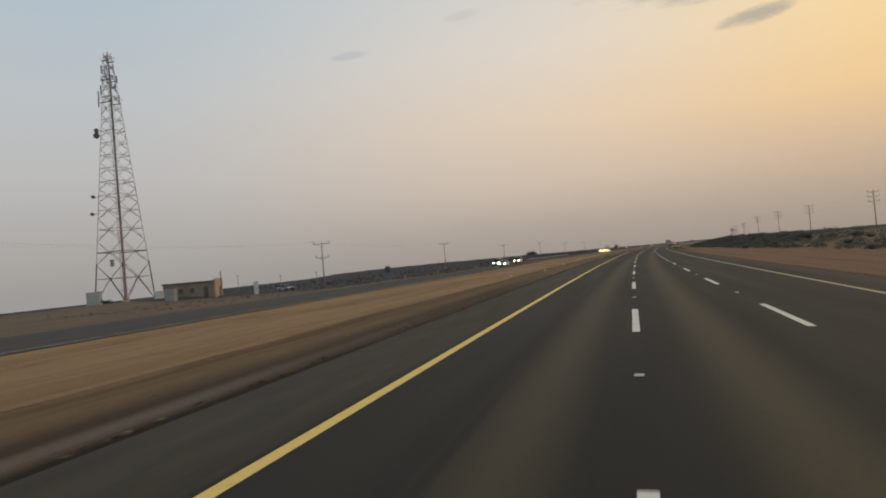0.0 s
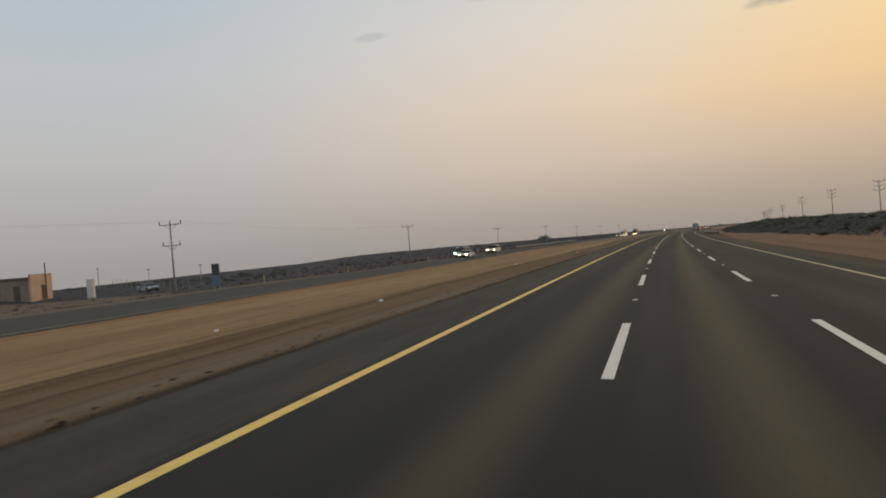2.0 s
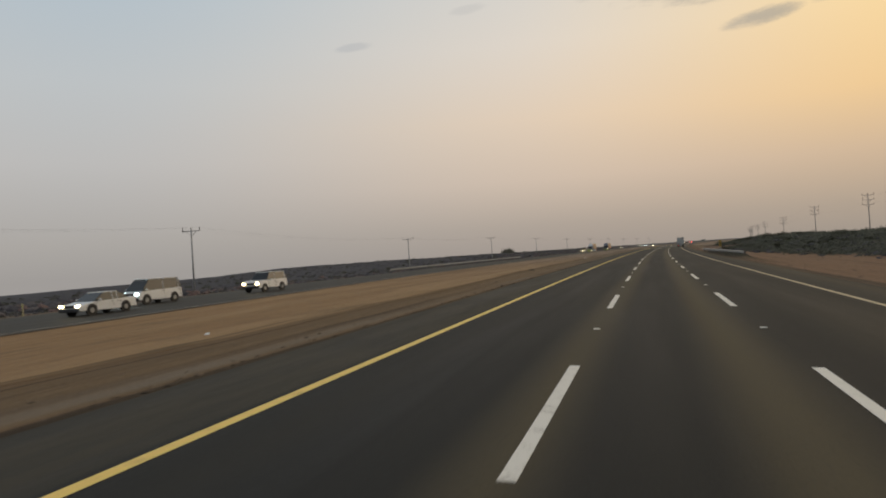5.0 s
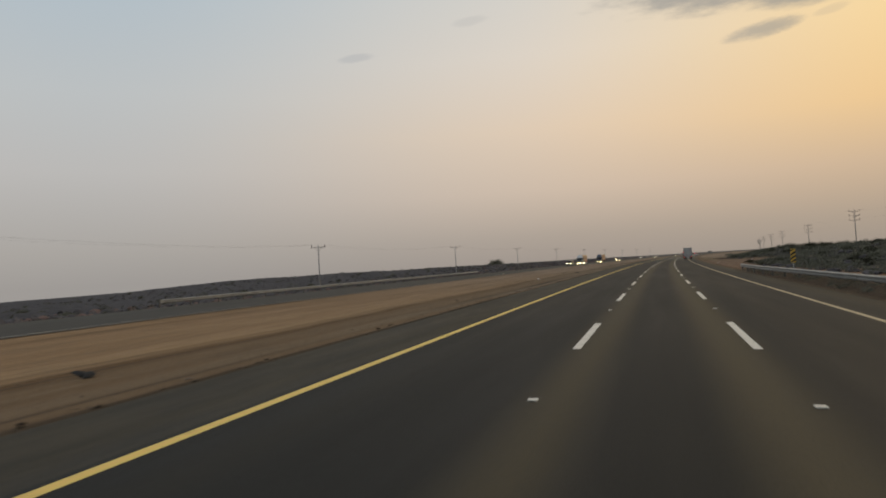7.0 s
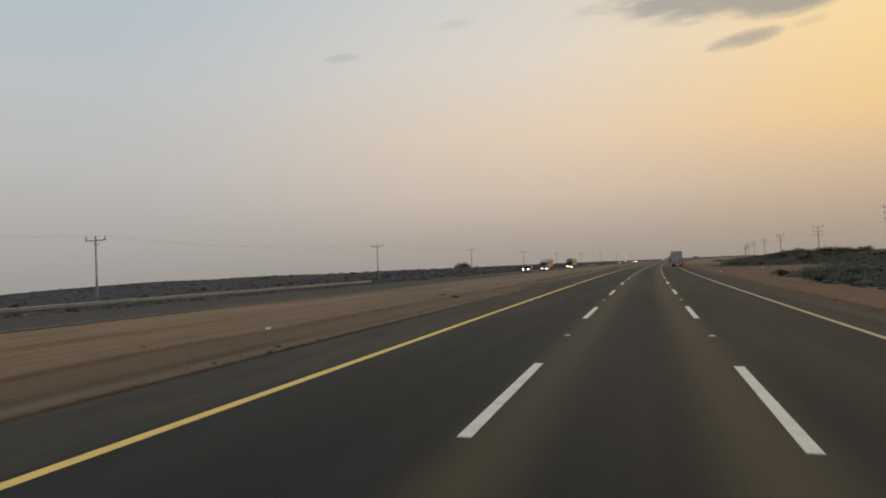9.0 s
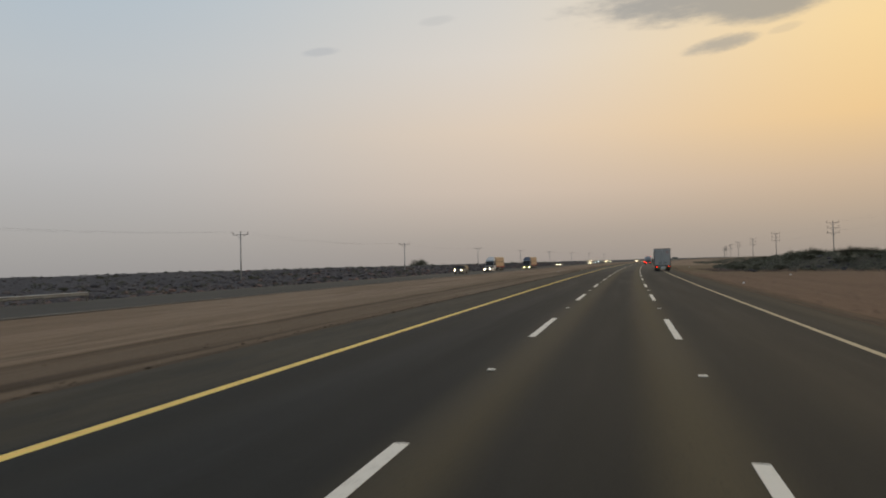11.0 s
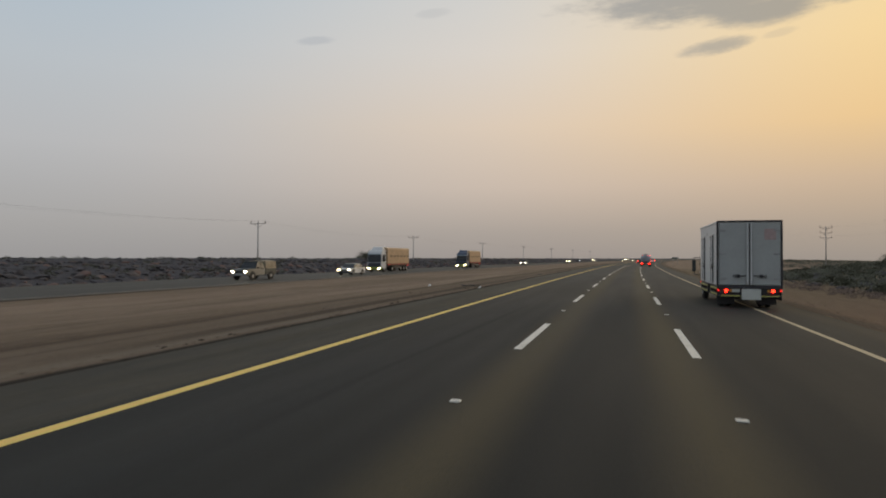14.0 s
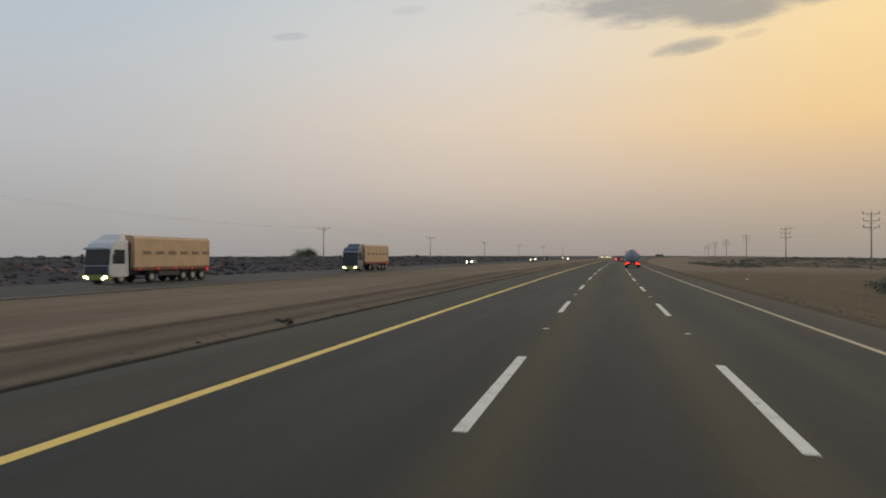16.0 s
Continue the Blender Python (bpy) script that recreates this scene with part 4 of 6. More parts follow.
def box_truck(m):
    """Local axes: the rear doors at y = 0, nose towards +y."""
    root = thing("box_truck", m, "white box truck with closed rear doors and lit red tail lamps", "truck")
    HW, L, z0, z1 = 1.2, 6.3, 0.92, 3.55
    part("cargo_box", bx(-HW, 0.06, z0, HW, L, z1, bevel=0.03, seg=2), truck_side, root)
    for sx in (-1, 1):
        part("corner_post", bx(sx * HW - 0.035, -0.02, z0, sx * HW + 0.03, 0.1, z1 + 0.02, bevel=0.012), dark_metal, root, "dark corner post of the box")
    part("roof_edge", bx(-HW - 0.03, -0.02, z1 - 0.02, HW + 0.03, 0.12, z1 + 0.05, bevel=0.015), dark_metal, root)
    part("side_roof_rail", bx(-HW - 0.025, 0.1, z1 - 0.05, -HW + 0.05, L, z1 + 0.03, bevel=0.015), truck_side, root)
    part("sill", bx(-HW - 0.02, -0.03, z0 - 0.12, HW + 0.02, 0.14, z0 + 0.02, bevel=0.015), dark_metal, root)
    for sx in (-1, 1):
        a, b = (-HW + 0.07, -0.014) if sx < 0 else (0.014, HW - 0.07)
        door = part("rear_door", bx(a, -0.03, z0 + 0.04, b, 0.05, z1 - 0.07, bevel=0.012), truck_rear_shade, root)
        for zz in (z0 + 0.3, (z0 + z1) / 2, z1 - 0.35):
            xa, xb = (a - 0.02, a + 0.24) if sx < 0 else (b - 0.24, b + 0.02)
            part("hinge", bx(xa, -0.055, zz - 0.05, xb, -0.028, zz + 0.05, bevel=0.012), galvanised, door)
        x = sx * 0.13
        bm = rd((x, -0.065, z0 + 0.08), (x, -0.065, z1 - 0.12), 0.022, seg=8)
        for zz in (z0 + 0.12, z0 + 0.75, z0 + 1.6, z1 - 0.2):
            box(bm, x - 0.05, -0.06, zz - 0.03, x + 0.05, -0.028, zz + 0.03)
        part("lock_rod", bm, truck_rear_shade, door)
        bm = rd((x, -0.08, z0 + 0.42), (x + sx * 0.42, -0.085, z0 + 0.40), 0.02, seg=6)
        box(bm, x + sx * 0.3 - 0.06, -0.09, z0 + 0.33, x + sx * 0.3 + 0.06, -0.028, z0 + 0.47)
        for q in range(8):
            t0, t1 = q * math.pi / 4, (q + 1) * math.pi / 4
            cx, cz = x + sx * 0.44, z0 + 0.40
            rod(bm, (cx + 0.05 * math.cos(t0), -0.085, cz + 0.05 * math.sin(t0)), (cx + 0.05 * math.cos(t1), -0.085, cz + 0.05 * math.sin(t1)), 0.015, seg=5)
        part("lock_handle", bm, dark_metal, door, "dark lock handle")
        part("door_seal", bx(a + 0.002 if sx > 0 else b - 0.018, -0.036, z0 + 0.06, a + 0.018 if sx > 0 else b - 0.002, -0.028, z1 - 0.09), black_plastic, door)
        part("centre_strip", bx(sx * 0.065 - 0.028, -0.042, z0 + 0.06, sx * 0.065 + 0.028, -0.029, z1 - 0.09, bevel=0.005), truck_side, door)
    part("notice_panel", bx(0.55, -0.036, z1 - 0.75, 0.98, -0.03, z1 - 0.3, bevel=0.003), material("faded_notice", (0.36, 0.27, 0.26), 0.6, 0.0, 0.15, 6.0), root, "faded square notice on the door")
    # side doors with dark edging
    for y in (1.33, 4.41):
        w, lo, hi = 0.88, z0 + 0.1, z1 - 0.6
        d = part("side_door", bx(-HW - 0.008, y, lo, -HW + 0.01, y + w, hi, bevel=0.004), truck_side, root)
        bm = bx(-HW - 0.03, y - 0.05, lo - 0.03, -HW - 0.004, y + 0.09, hi + 0.12, bevel=0.008)
        box(bm, -HW - 0.02, y + w - 0.01, lo - 0.03, -HW - 0.004, y + w + 0.035, hi + 0.05, bevel=0.005)
        part("door_frame", bm, dark_metal, d)
        part("rain_rail", bx(-HW - 0.05, y - 0.02, hi + 0.01, -HW - 0.004, y + w + 0.06, hi + 0.09, bevel=0.01), steel, d)
        part("door_sill", bx(-HW - 0.02, y, lo - 0.05, -HW - 0.004, y + w, lo - 0.01, bevel=0.005), steel, d)
        part("door_bar", rd((-HW - 0.032, y + 0.19, lo + 0.02), (-HW - 0.032, y + 0.19, hi - 0.02), 0.014, seg=6), steel, d)
        bm = bx(-HW - 0.045, y + 0.12, lo + 0.55, -HW - 0.006, y + 0.36, lo + 0.78, bevel=0.012)
        rod(bm, (-HW - 0.05, y + 0.2, lo + 0.6), (-HW - 0.05, y + 0.62, lo + 0.66), 0.014, seg=6)
        part("door_latch", bm, dark_metal, d)
        for zz in (lo + 0.2, hi - 0.3):
            part("door_hinge", bx(-HW - 0.022, y + w - 0.1, zz - 0.03, -HW - 0.006, y + w + 0.05, zz + 0.03, bevel=0.005), steel, d)
    # chassis, bumper, tapes
    bm = bx(-0.45, 0.1, 0.62, -0.3, L + 1.5, 0.84)
    box(bm, 0.3, 0.1, 0.62, 0.45, L + 1.5, 0.84)
    for y in (0.4, 1.8, 3.2, 4.6):
        box(bm, -HW + 0.05, y, 0.8, HW - 0.05, y + 0.1, 0.92)
    part("chassis", bm, black_plastic, root)
    part("rear_bumper", bx(-1.14, -0.02, 0.45, 1.14, 0.1, 0.58, bevel=0.015), dark_metal, root)
    for sx in (-1, 1):
        for k in range(8):
            x = sx * (0.40 + 0.092 * k)
            bm = bmesh.new()
            lean = 0.022 * (1 if k % 2 else -1)
            front = [bm.verts.new((x + dx, -0.031, zz)) for dx, zz in ((-0.036 - lean, 0.485), (0.036 - lean, 0.485), (0.036 + lean, 0.545), (-0.036 + lean, 0.545))]
            f = bm.faces.new(front)
            r = bmesh.ops.extrude_face_region(bm, geom=[f])
            bmesh.ops.translate(bm, vec=(0, 0.013, 0), verts=[v for v in r["geom"] if isinstance(v, bmesh.types.BMVert)])
            bmesh.ops.recalc_face_normals(bm, faces=bm.faces[:])
            part("bumper_stripe", bm, hi_vis, root)
    part("rear_panel", bx(-1.1, 0.03, 0.6, 1.1, 0.08, 0.82, bevel=0.01), black_plastic, root)
    part("blank_panel", bx(-0.3, -0.05, 0.36, 0.42, -0.022, 0.80, bevel=0.008), plate_mat, root, "plain pale panel hung below the doors")
    part("number_plate", bx(-0.66, 0.0, 0.66, -0.36, 0.028, 0.79, bevel=0.004), plate_mat, root)
    for sx in (-1, 1):
        part("tail_lamp", rd((sx * 0.88, -0.035, 0.72), (sx * 0.88, 0.03, 0.72), 0.062, seg=14), red_lens, root)
        part("turn_lamp", rd((sx * 0.70, -0.03, 0.72), (sx * 0.70, 0.03, 0.72), 0.055, seg=12), material("amber_lamp", (0.45, 0.2, 0.03), 0.3), root)
    lamp_pair(root, "marker_lamp", 1.17, 0.02, 0.74, 0.07, 0.1, red_dim, 0.03)
    for y0, y1 in ((0.1, 2.25), (3.25, L - 0.2)):
        bm = bx(-HW - 0.012, y0, 0.75, -HW + 0.03, y1, 0.88, bevel=0.01)
        box(bm, -HW - 0.012, y0, 0.48, -HW + 0.03, y1, 0.62, bevel=0.01)
        for y in (y0, (y0 + y1) / 2, y1 - 0.07):
            box(bm, -HW, y, 0.48, -HW + 0.06, y + 0.07, 0.9, bevel=0.008)
        guard = part("side_guard", bm, black_plastic, root)
        for zz in (0.80, 0.56):
            part("side_tape", bx(-HW - 0.022, y0 + 0.05, zz - 0.032, -HW - 0.013, y1 - 0.05, zz + 0.032), hi_vis, guard, "yellow reflective tape along the side")
    # mostly unseen underbody parts, added to block light beneath the box
    part("fuel_tank", bx(-HW + 0.06, 2.4, 0.45, -0.5, 3.1, 0.85, bevel=0.08, seg=2), dark_metal, root)
    part("battery_box", bx(0.5, 2.5, 0.4, HW - 0.08, 3.6, 0.86, bevel=0.04, seg=2), black_plastic, root)
    part("tool_box", bx(-HW + 0.08, 3.4, 0.42, -0.5, 4.5, 0.86, bevel=0.03, seg=2), black_plastic, root)
    part("rear_axle", rd((-0.9, 1.35, 0.42), (0.9, 1.35, 0.42), 0.13, seg=10), black_plastic, root)
    part("spare_wheel", rd((0.0, 3.0, 0.4), (0.0, 3.0, 0.64), 0.42, seg=18), rubber, root)
    part("floor_frame", bx(-HW + 0.04, 0.16, 0.84, HW - 0.04, L - 0.1, 0.93), black_plastic, root)
    part("side_guard", bx(HW - 0.03, 0.1, 0.34, HW + 0.012, L - 0.2, 0.88, bevel=0.01), black_plastic, root)
    for y, z, size in ((0.95, 1.55, 0.05), (2.9, 1.4, 0.06), (3.5, 3.1, 0.16), (5.9, 1.2, 0.05)):
        part("rub_mark", bx(-HW - 0.004, y, z, -HW + 0.002, y + size, z + size * 0.7, bevel=0.0015), material("grey_rub_mark", (0.36, 0.35, 0.34), 0.7, 0.0, 0.3, 9.0), root)
    part("side_marker", bx(-HW - 0.035, L - 0.3, 0.84, -HW - 0.01, L - 0.15, 0.9, bevel=0.008), red_dim, root)
    for sx in (-1, 1):
        wheel(root, sx * 0.92, 1.35, 0.42, 0.24)
        wheel(root, sx * 0.64, 1.35, 0.42, 0.22)
        wheel(root, sx * 0.98, 6.35, 0.42, 0.26)
        part("mud_flap", bx(sx * 0.8 - 0.34, 0.75, 0.12, sx * 0.8 + 0.34, 0.78, 0.84, bevel=0.008), black_plastic, root)
    # cab
    cab_white = material("cab_white_paint", (0.62, 0.63, 0.63), 0.3, 0.0, 0.06, 1.0, coat=0.4)
    out = [(L + 0.15, 0.55), (L + 1.85, 0.5), (L + 1.9, 1.25), (L + 1.62, 2.25), (L + 1.35, 2.42), (L + 0.15, 2.42)]
    cab = part("cab", prism(bmesh.new(), out, -1.02, 1.02, 0.06, 0.05), cab_white, root)
    part("windscreen", prism(bmesh.new(), [(L + 1.86, 1.3), (L + 1.9, 1.32), (L + 1.66, 2.2), (L + 1.62, 2.18)], -0.92, 0.92, 0.04), window_dark, cab)
    for sx in (-1, 1):
        part("cab_window", bx(sx * 1.0 - 0.02, L + 0.5, 1.4, sx * 1.0 + 0.02, L + 1.5, 2.1, bevel=0.015), window_dark, cab)
        mir = part("mirror", bx(sx * 1.36 - 0.09, L + 1.62, 1.35, sx * 1.36 + 0.09, L + 1.74, 1.95, bevel=0.03, seg=2), black_plastic, root)
        # glass tinted dark in place of the dark surroundings it would reflect
        part("mirror_glass", bx(sx * 1.36 - 0.075, L + 1.605, 1.4, sx * 1.36 + 0.075, L + 1.618, 1.9), material("mirror_dark_reflection", (0.10, 0.11, 0.12), 0.08, 1.0, 0.01), mir)
        bm = rd((sx * 1.0, L + 1.7, 2.1), (sx * 1.36, L + 1.68, 2.08), 0.018, seg=6)
        rod(bm, (sx * 1.36, L + 1.68, 2.08), (sx * 1.36, L + 1.68, 1.2), 0.018, seg=6)
        rod(bm, (sx * 1.36, L + 1.68, 1.2), (sx * 1.0, L + 1.7, 1.15), 0.018, seg=6)
        part("mirror_arm", bm, black_plastic, mir)
    part("wind_deflector", prism(bmesh.new(), [(L + 0.2, 2.42), (L + 1.2, 2.42), (L + 0.3, 3.2), (L + 0.2, 3.2)], -0.9, 0.9, 0.1, 0.03), cab_white, cab)
    return root


TRUCK_LAT, TRUCK_S = 10.75, 374.3
box_truck(spot(TRUCK_LAT, TRUCK_S, -FALL * TRUCK_LAT))


def passenger_car(m, kind, colour, label, lit="", group="", category="car"):
    """Nose towards -y, towards oncoming traffic; lit is 'warm', 'cool', 'rear' or ''."""
    root = thing("car", m, label, category, group)
    if kind == "sedan":
        L, Wd, low, belt, top = 4.7, 0.9, 0.28, 0.92, 1.46
        body = [(-2.35, 0.35), (-2.33, 0.66), (-1.2, 0.9), (1.6, 0.96), (2.3, 0.98), (2.35, 0.6), (2.3, 0.32), (0, 0.27)]
        cabin = [(-1.25, 0.88), (-0.35, 1.42), (0.9, 1.45), (1.75, 0.95)]
        axle = (-1.42, 1.38)
    elif kind == "suv":
        L, Wd, low, belt, top = 4.9, 0.96, 0.4, 1.1, 1.88
        body = [(-2.42, 0.45), (-2.42, 0.9), (-2.25, 1.08), (-1.05, 1.15), (2.38, 1.18), (2.45, 0.7), (2.4, 0.42), (0, 0.38)]
        cabin = [(-1.1, 1.12), (-0.5, 1.8), (0.2, 1.87), (2.2, 1.82), (2.38, 1.15)]
        axle = (-1.5, 1.42)
    else:
        L, Wd, low, belt, top = 4.9, 0.94, 0.35, 1.15, 2.05
        body = [(-2.4, 0.4), (-2.4, 0.8), (-2.0, 1.12), (2.4, 1.2), (2.45, 0.7), (2.4, 0.38), (0, 0.33)]
        cabin = [(-2.05, 1.08), (-1.2, 1.95), (-0.6, 2.04), (2.2, 2.02), (2.38, 1.18)]
        axle = (-1.6, 1.5)
    paint = material("car_paint_" + label.split()[0], colour, 0.3, 0.0, 0.05, 1.0, coat=0.25)
    shell = part("body", prism(bmesh.new(), body, -Wd, Wd, 0.05, 0.05), paint, root, smooth=False)
    greenhouse = part("cabin", prism(bmesh.new(), cabin, -Wd + 0.06, Wd - 0.06, 0.14, 0.03), window_dark, root)
    top_z = max(z for _, z in cabin)
    ys = [y for y, z in cabin if z > top_z - 0.12]
    part("roof", bx(-Wd + 0.2, min(ys) + 0.03, top_z - 0.05, Wd - 0.2, max(ys) - 0.03, top_z + 0.025, bevel=0.02, seg=2), paint, root)
    for sx in (-1, 1):
        for y in (0.35, max(ys) - 0.15):
            zb = belt + 0.02
            part("door_pillar", rd((sx * (Wd - 0.075), y, zb), (sx * (Wd - 0.195), y, top_z - 0.03), 0.035, seg=5), paint, root)
        part("side_mirror", bx(sx * (Wd + 0.09) - 0.09, cabin[0][0] + 0.35, belt, sx * (Wd + 0.09) + 0.09, cabin[0][0] + 0.47, belt + 0.14, bevel=0.03), paint, root)
        for y in axle:
            rw = 0.34 if kind == "sedan" else 0.38
            wheel(root, sx * (Wd - 0.1), y, rw, 0.24)
            part("wheel_arch", rd((sx * (Wd - 0.06), y, rw + 0.02), (sx * (Wd + 0.006), y, rw + 0.02), rw + 0.07, seg=20), black_plastic, root)
        for y in (cabin[0][0] + 0.25, 0.35, max(ys) + 0.05):
            part("door_seam", rd((sx * (Wd - 0.004), y, low + 0.12), (sx * (Wd - 0.045), y, belt - 0.03), 0.009, seg=4), black_plastic, root)
        for y in (0.15, max(ys) - 0.2):
            part("door_handle", bx(sx * (Wd - 0.03) - 0.02, y, belt - 0.14, sx * (Wd - 0.03) + 0.02, y + 0.16, belt - 0.10, bevel=0.008), dark_metal, root)
    part("front_bumper", bx(-Wd + 0.05, -L / 2 - 0.06, low, Wd - 0.05, -L / 2 + 0.08, low + 0.24, bevel=0.05, seg=2), black_plastic, root)
    part("rear_bumper", bx(-Wd + 0.05, L / 2 - 0.08, low, Wd - 0.05, L / 2 + 0.06, low + 0.24, bevel=0.05, seg=2), paint, root)
    part("grille", bx(-0.42, -L / 2 - 0.03, belt - 0.36, 0.42, -L / 2 + 0.06, belt - 0.18, bevel=0.02), black_plastic, root)
    part("number_plate", bx(-0.26, L / 2 + 0.055, low + 0.25, 0.26, L / 2 + 0.075, low + 0.37, bevel=0.004), plate_mat, root)
    dim_head = material("head_lamp_unlit", (0.55, 0.56, 0.57), 0.15, 0.2, 0.05)
    dim_tail = material("tail_lamp_unlit", (0.22, 0.02, 0.02), 0.25, 0.0, 0.1)
    front = {"warm": head_lens, "cool": head_cool}.get(lit, dim_head)
    lamp_pair(root, "head_lamp", Wd - 0.22, -L / 2 + 0.02, belt - 0.25, 0.27, 0.13, front, 0.06)
    lamp_pair(root, "tail_lamp", Wd - 0.17, L / 2 - 0.02, belt - 0.12, 0.24, 0.2, red_lens if lit == "rear" else dim_tail, 0.06)
    return root


def pickup(m, label, group):
    """Nose towards -y, a two-door cab and a bed under a canvas cover on hoops."""
    root = thing("pickup", m, label, "pickup", group)
    paint = material("dark_green_paint", (0.05, 0.055, 0.045), 0.35, 0.0, 0.1, 1.0, coat=0.25)
    canvas = material("tan_canvas", (0.42, 0.34, 0.24), 0.9, 0.0, 0.15, 2.0, 0.3, 12.0)
    body = [(-2.6, 0.5), (-2.6, 0.95), (-2.45, 1.08), (-1.25, 1.14), (0.55, 1.16), (0.55, 0.45), (-1.0, 0.42)]
    part("body", prism(bmesh.new(), body, -0.94, 0.94, 0.04, 0.05), paint, root)
    cabin = part("cabin", prism(bmesh.new(), [(-1.25, 1.12), (-0.72, 1.72), (-0.4, 1.8), (0.35, 1.8), (0.52, 1.14)], -0.88, 0.88, 0.14, 0.03), window_dark, root)
    part("roof", bx(-0.74, -0.66, 1.77, 0.74, 0.36, 1.84, bevel=0.03, seg=2), paint, root)
    for sx in (-1, 1):
        for y0, y1 in ((-1.12, -0.62), (-0.12, -0.1), (0.5, 0.38)):
            part("door_pillar", rd((sx * 0.875, y0, 1.14), (sx * 0.76, y1, 1.8), 0.035, seg=5), paint, cabin)
        part("side_mirror", bx(sx * 1.05 - 0.1, -1.02, 1.12, sx * 1.05 + 0.1, -0.9, 1.3, bevel=0.03), black_plastic, root)
        part("door_handle", bx(sx * 0.93 - 0.02, 0.1, 0.98, sx * 0.93 + 0.02, 0.26, 1.02, bevel=0.008), steel, root)
        for y in (-1.7, 1.55):
            wheel(root, sx * 0.84, y, 0.39, 0.25)
            part("wheel_arch", rd((sx * 0.86, y, 0.43), (sx * 0.952, y, 0.43), 0.47, seg=18), black_plastic, root)
    part("bed", bx(-0.94, 0.62, 0.5, 0.94, 2.6, 1.12, bevel=0.04, seg=2), paint, root)
    bm = bmesh.new()
    rings = []
    for k in range(13):
        y = 0.66 + 1.9 * k / 12
        sag = 0.04 * abs(math.sin(math.pi * k / 4))
        rings.append([bm.verts.new(v) for v in ((-0.9, y, 1.1), (-0.92 + sag, y, 1.5), (-0.84, y, 1.86 - sag), (0, y, 1.96 - sag), (0.84, y, 1.86 - sag), (0.92 - sag, y, 1.5), (0.9, y, 1.1))])
    for a, b in zip(rings, rings[1:]):
        for i in range(6):
            bm.faces.new((a[i], a[i + 1], b[i + 1], b[i]))
    bm.faces.new(rings[0])
    bm.faces.new(rings[-1][::-1])
    bmesh.ops.recalc_face_normals(bm, faces=bm.faces[:])
    part("canvas_cover", bm, canvas, root, "tan canvas cover over the bed")
    part("front_bumper", bx(-0.9, -2.72, 0.42, 0.9, -2.52, 0.66, bevel=0.04, seg=2), steel, root)
    part("rear_bumper", bx(-0.88, 2.55, 0.45, 0.88, 2.68, 0.62, bevel=0.03), steel, root)
    part("grille", bx(-0.5, -2.64, 0.74, 0.5, -2.56, 0.94, bevel=0.02), black_plastic, root)
    lamp_pair(root, "head_lamp", 0.72, -2.6, 0.84, 0.26, 0.15, head_lens, 0.05)
    lamp_pair(root, "tail_lamp", 0.84, 2.6, 0.9, 0.12, 0.24, red_dim, 0.03)
    return root


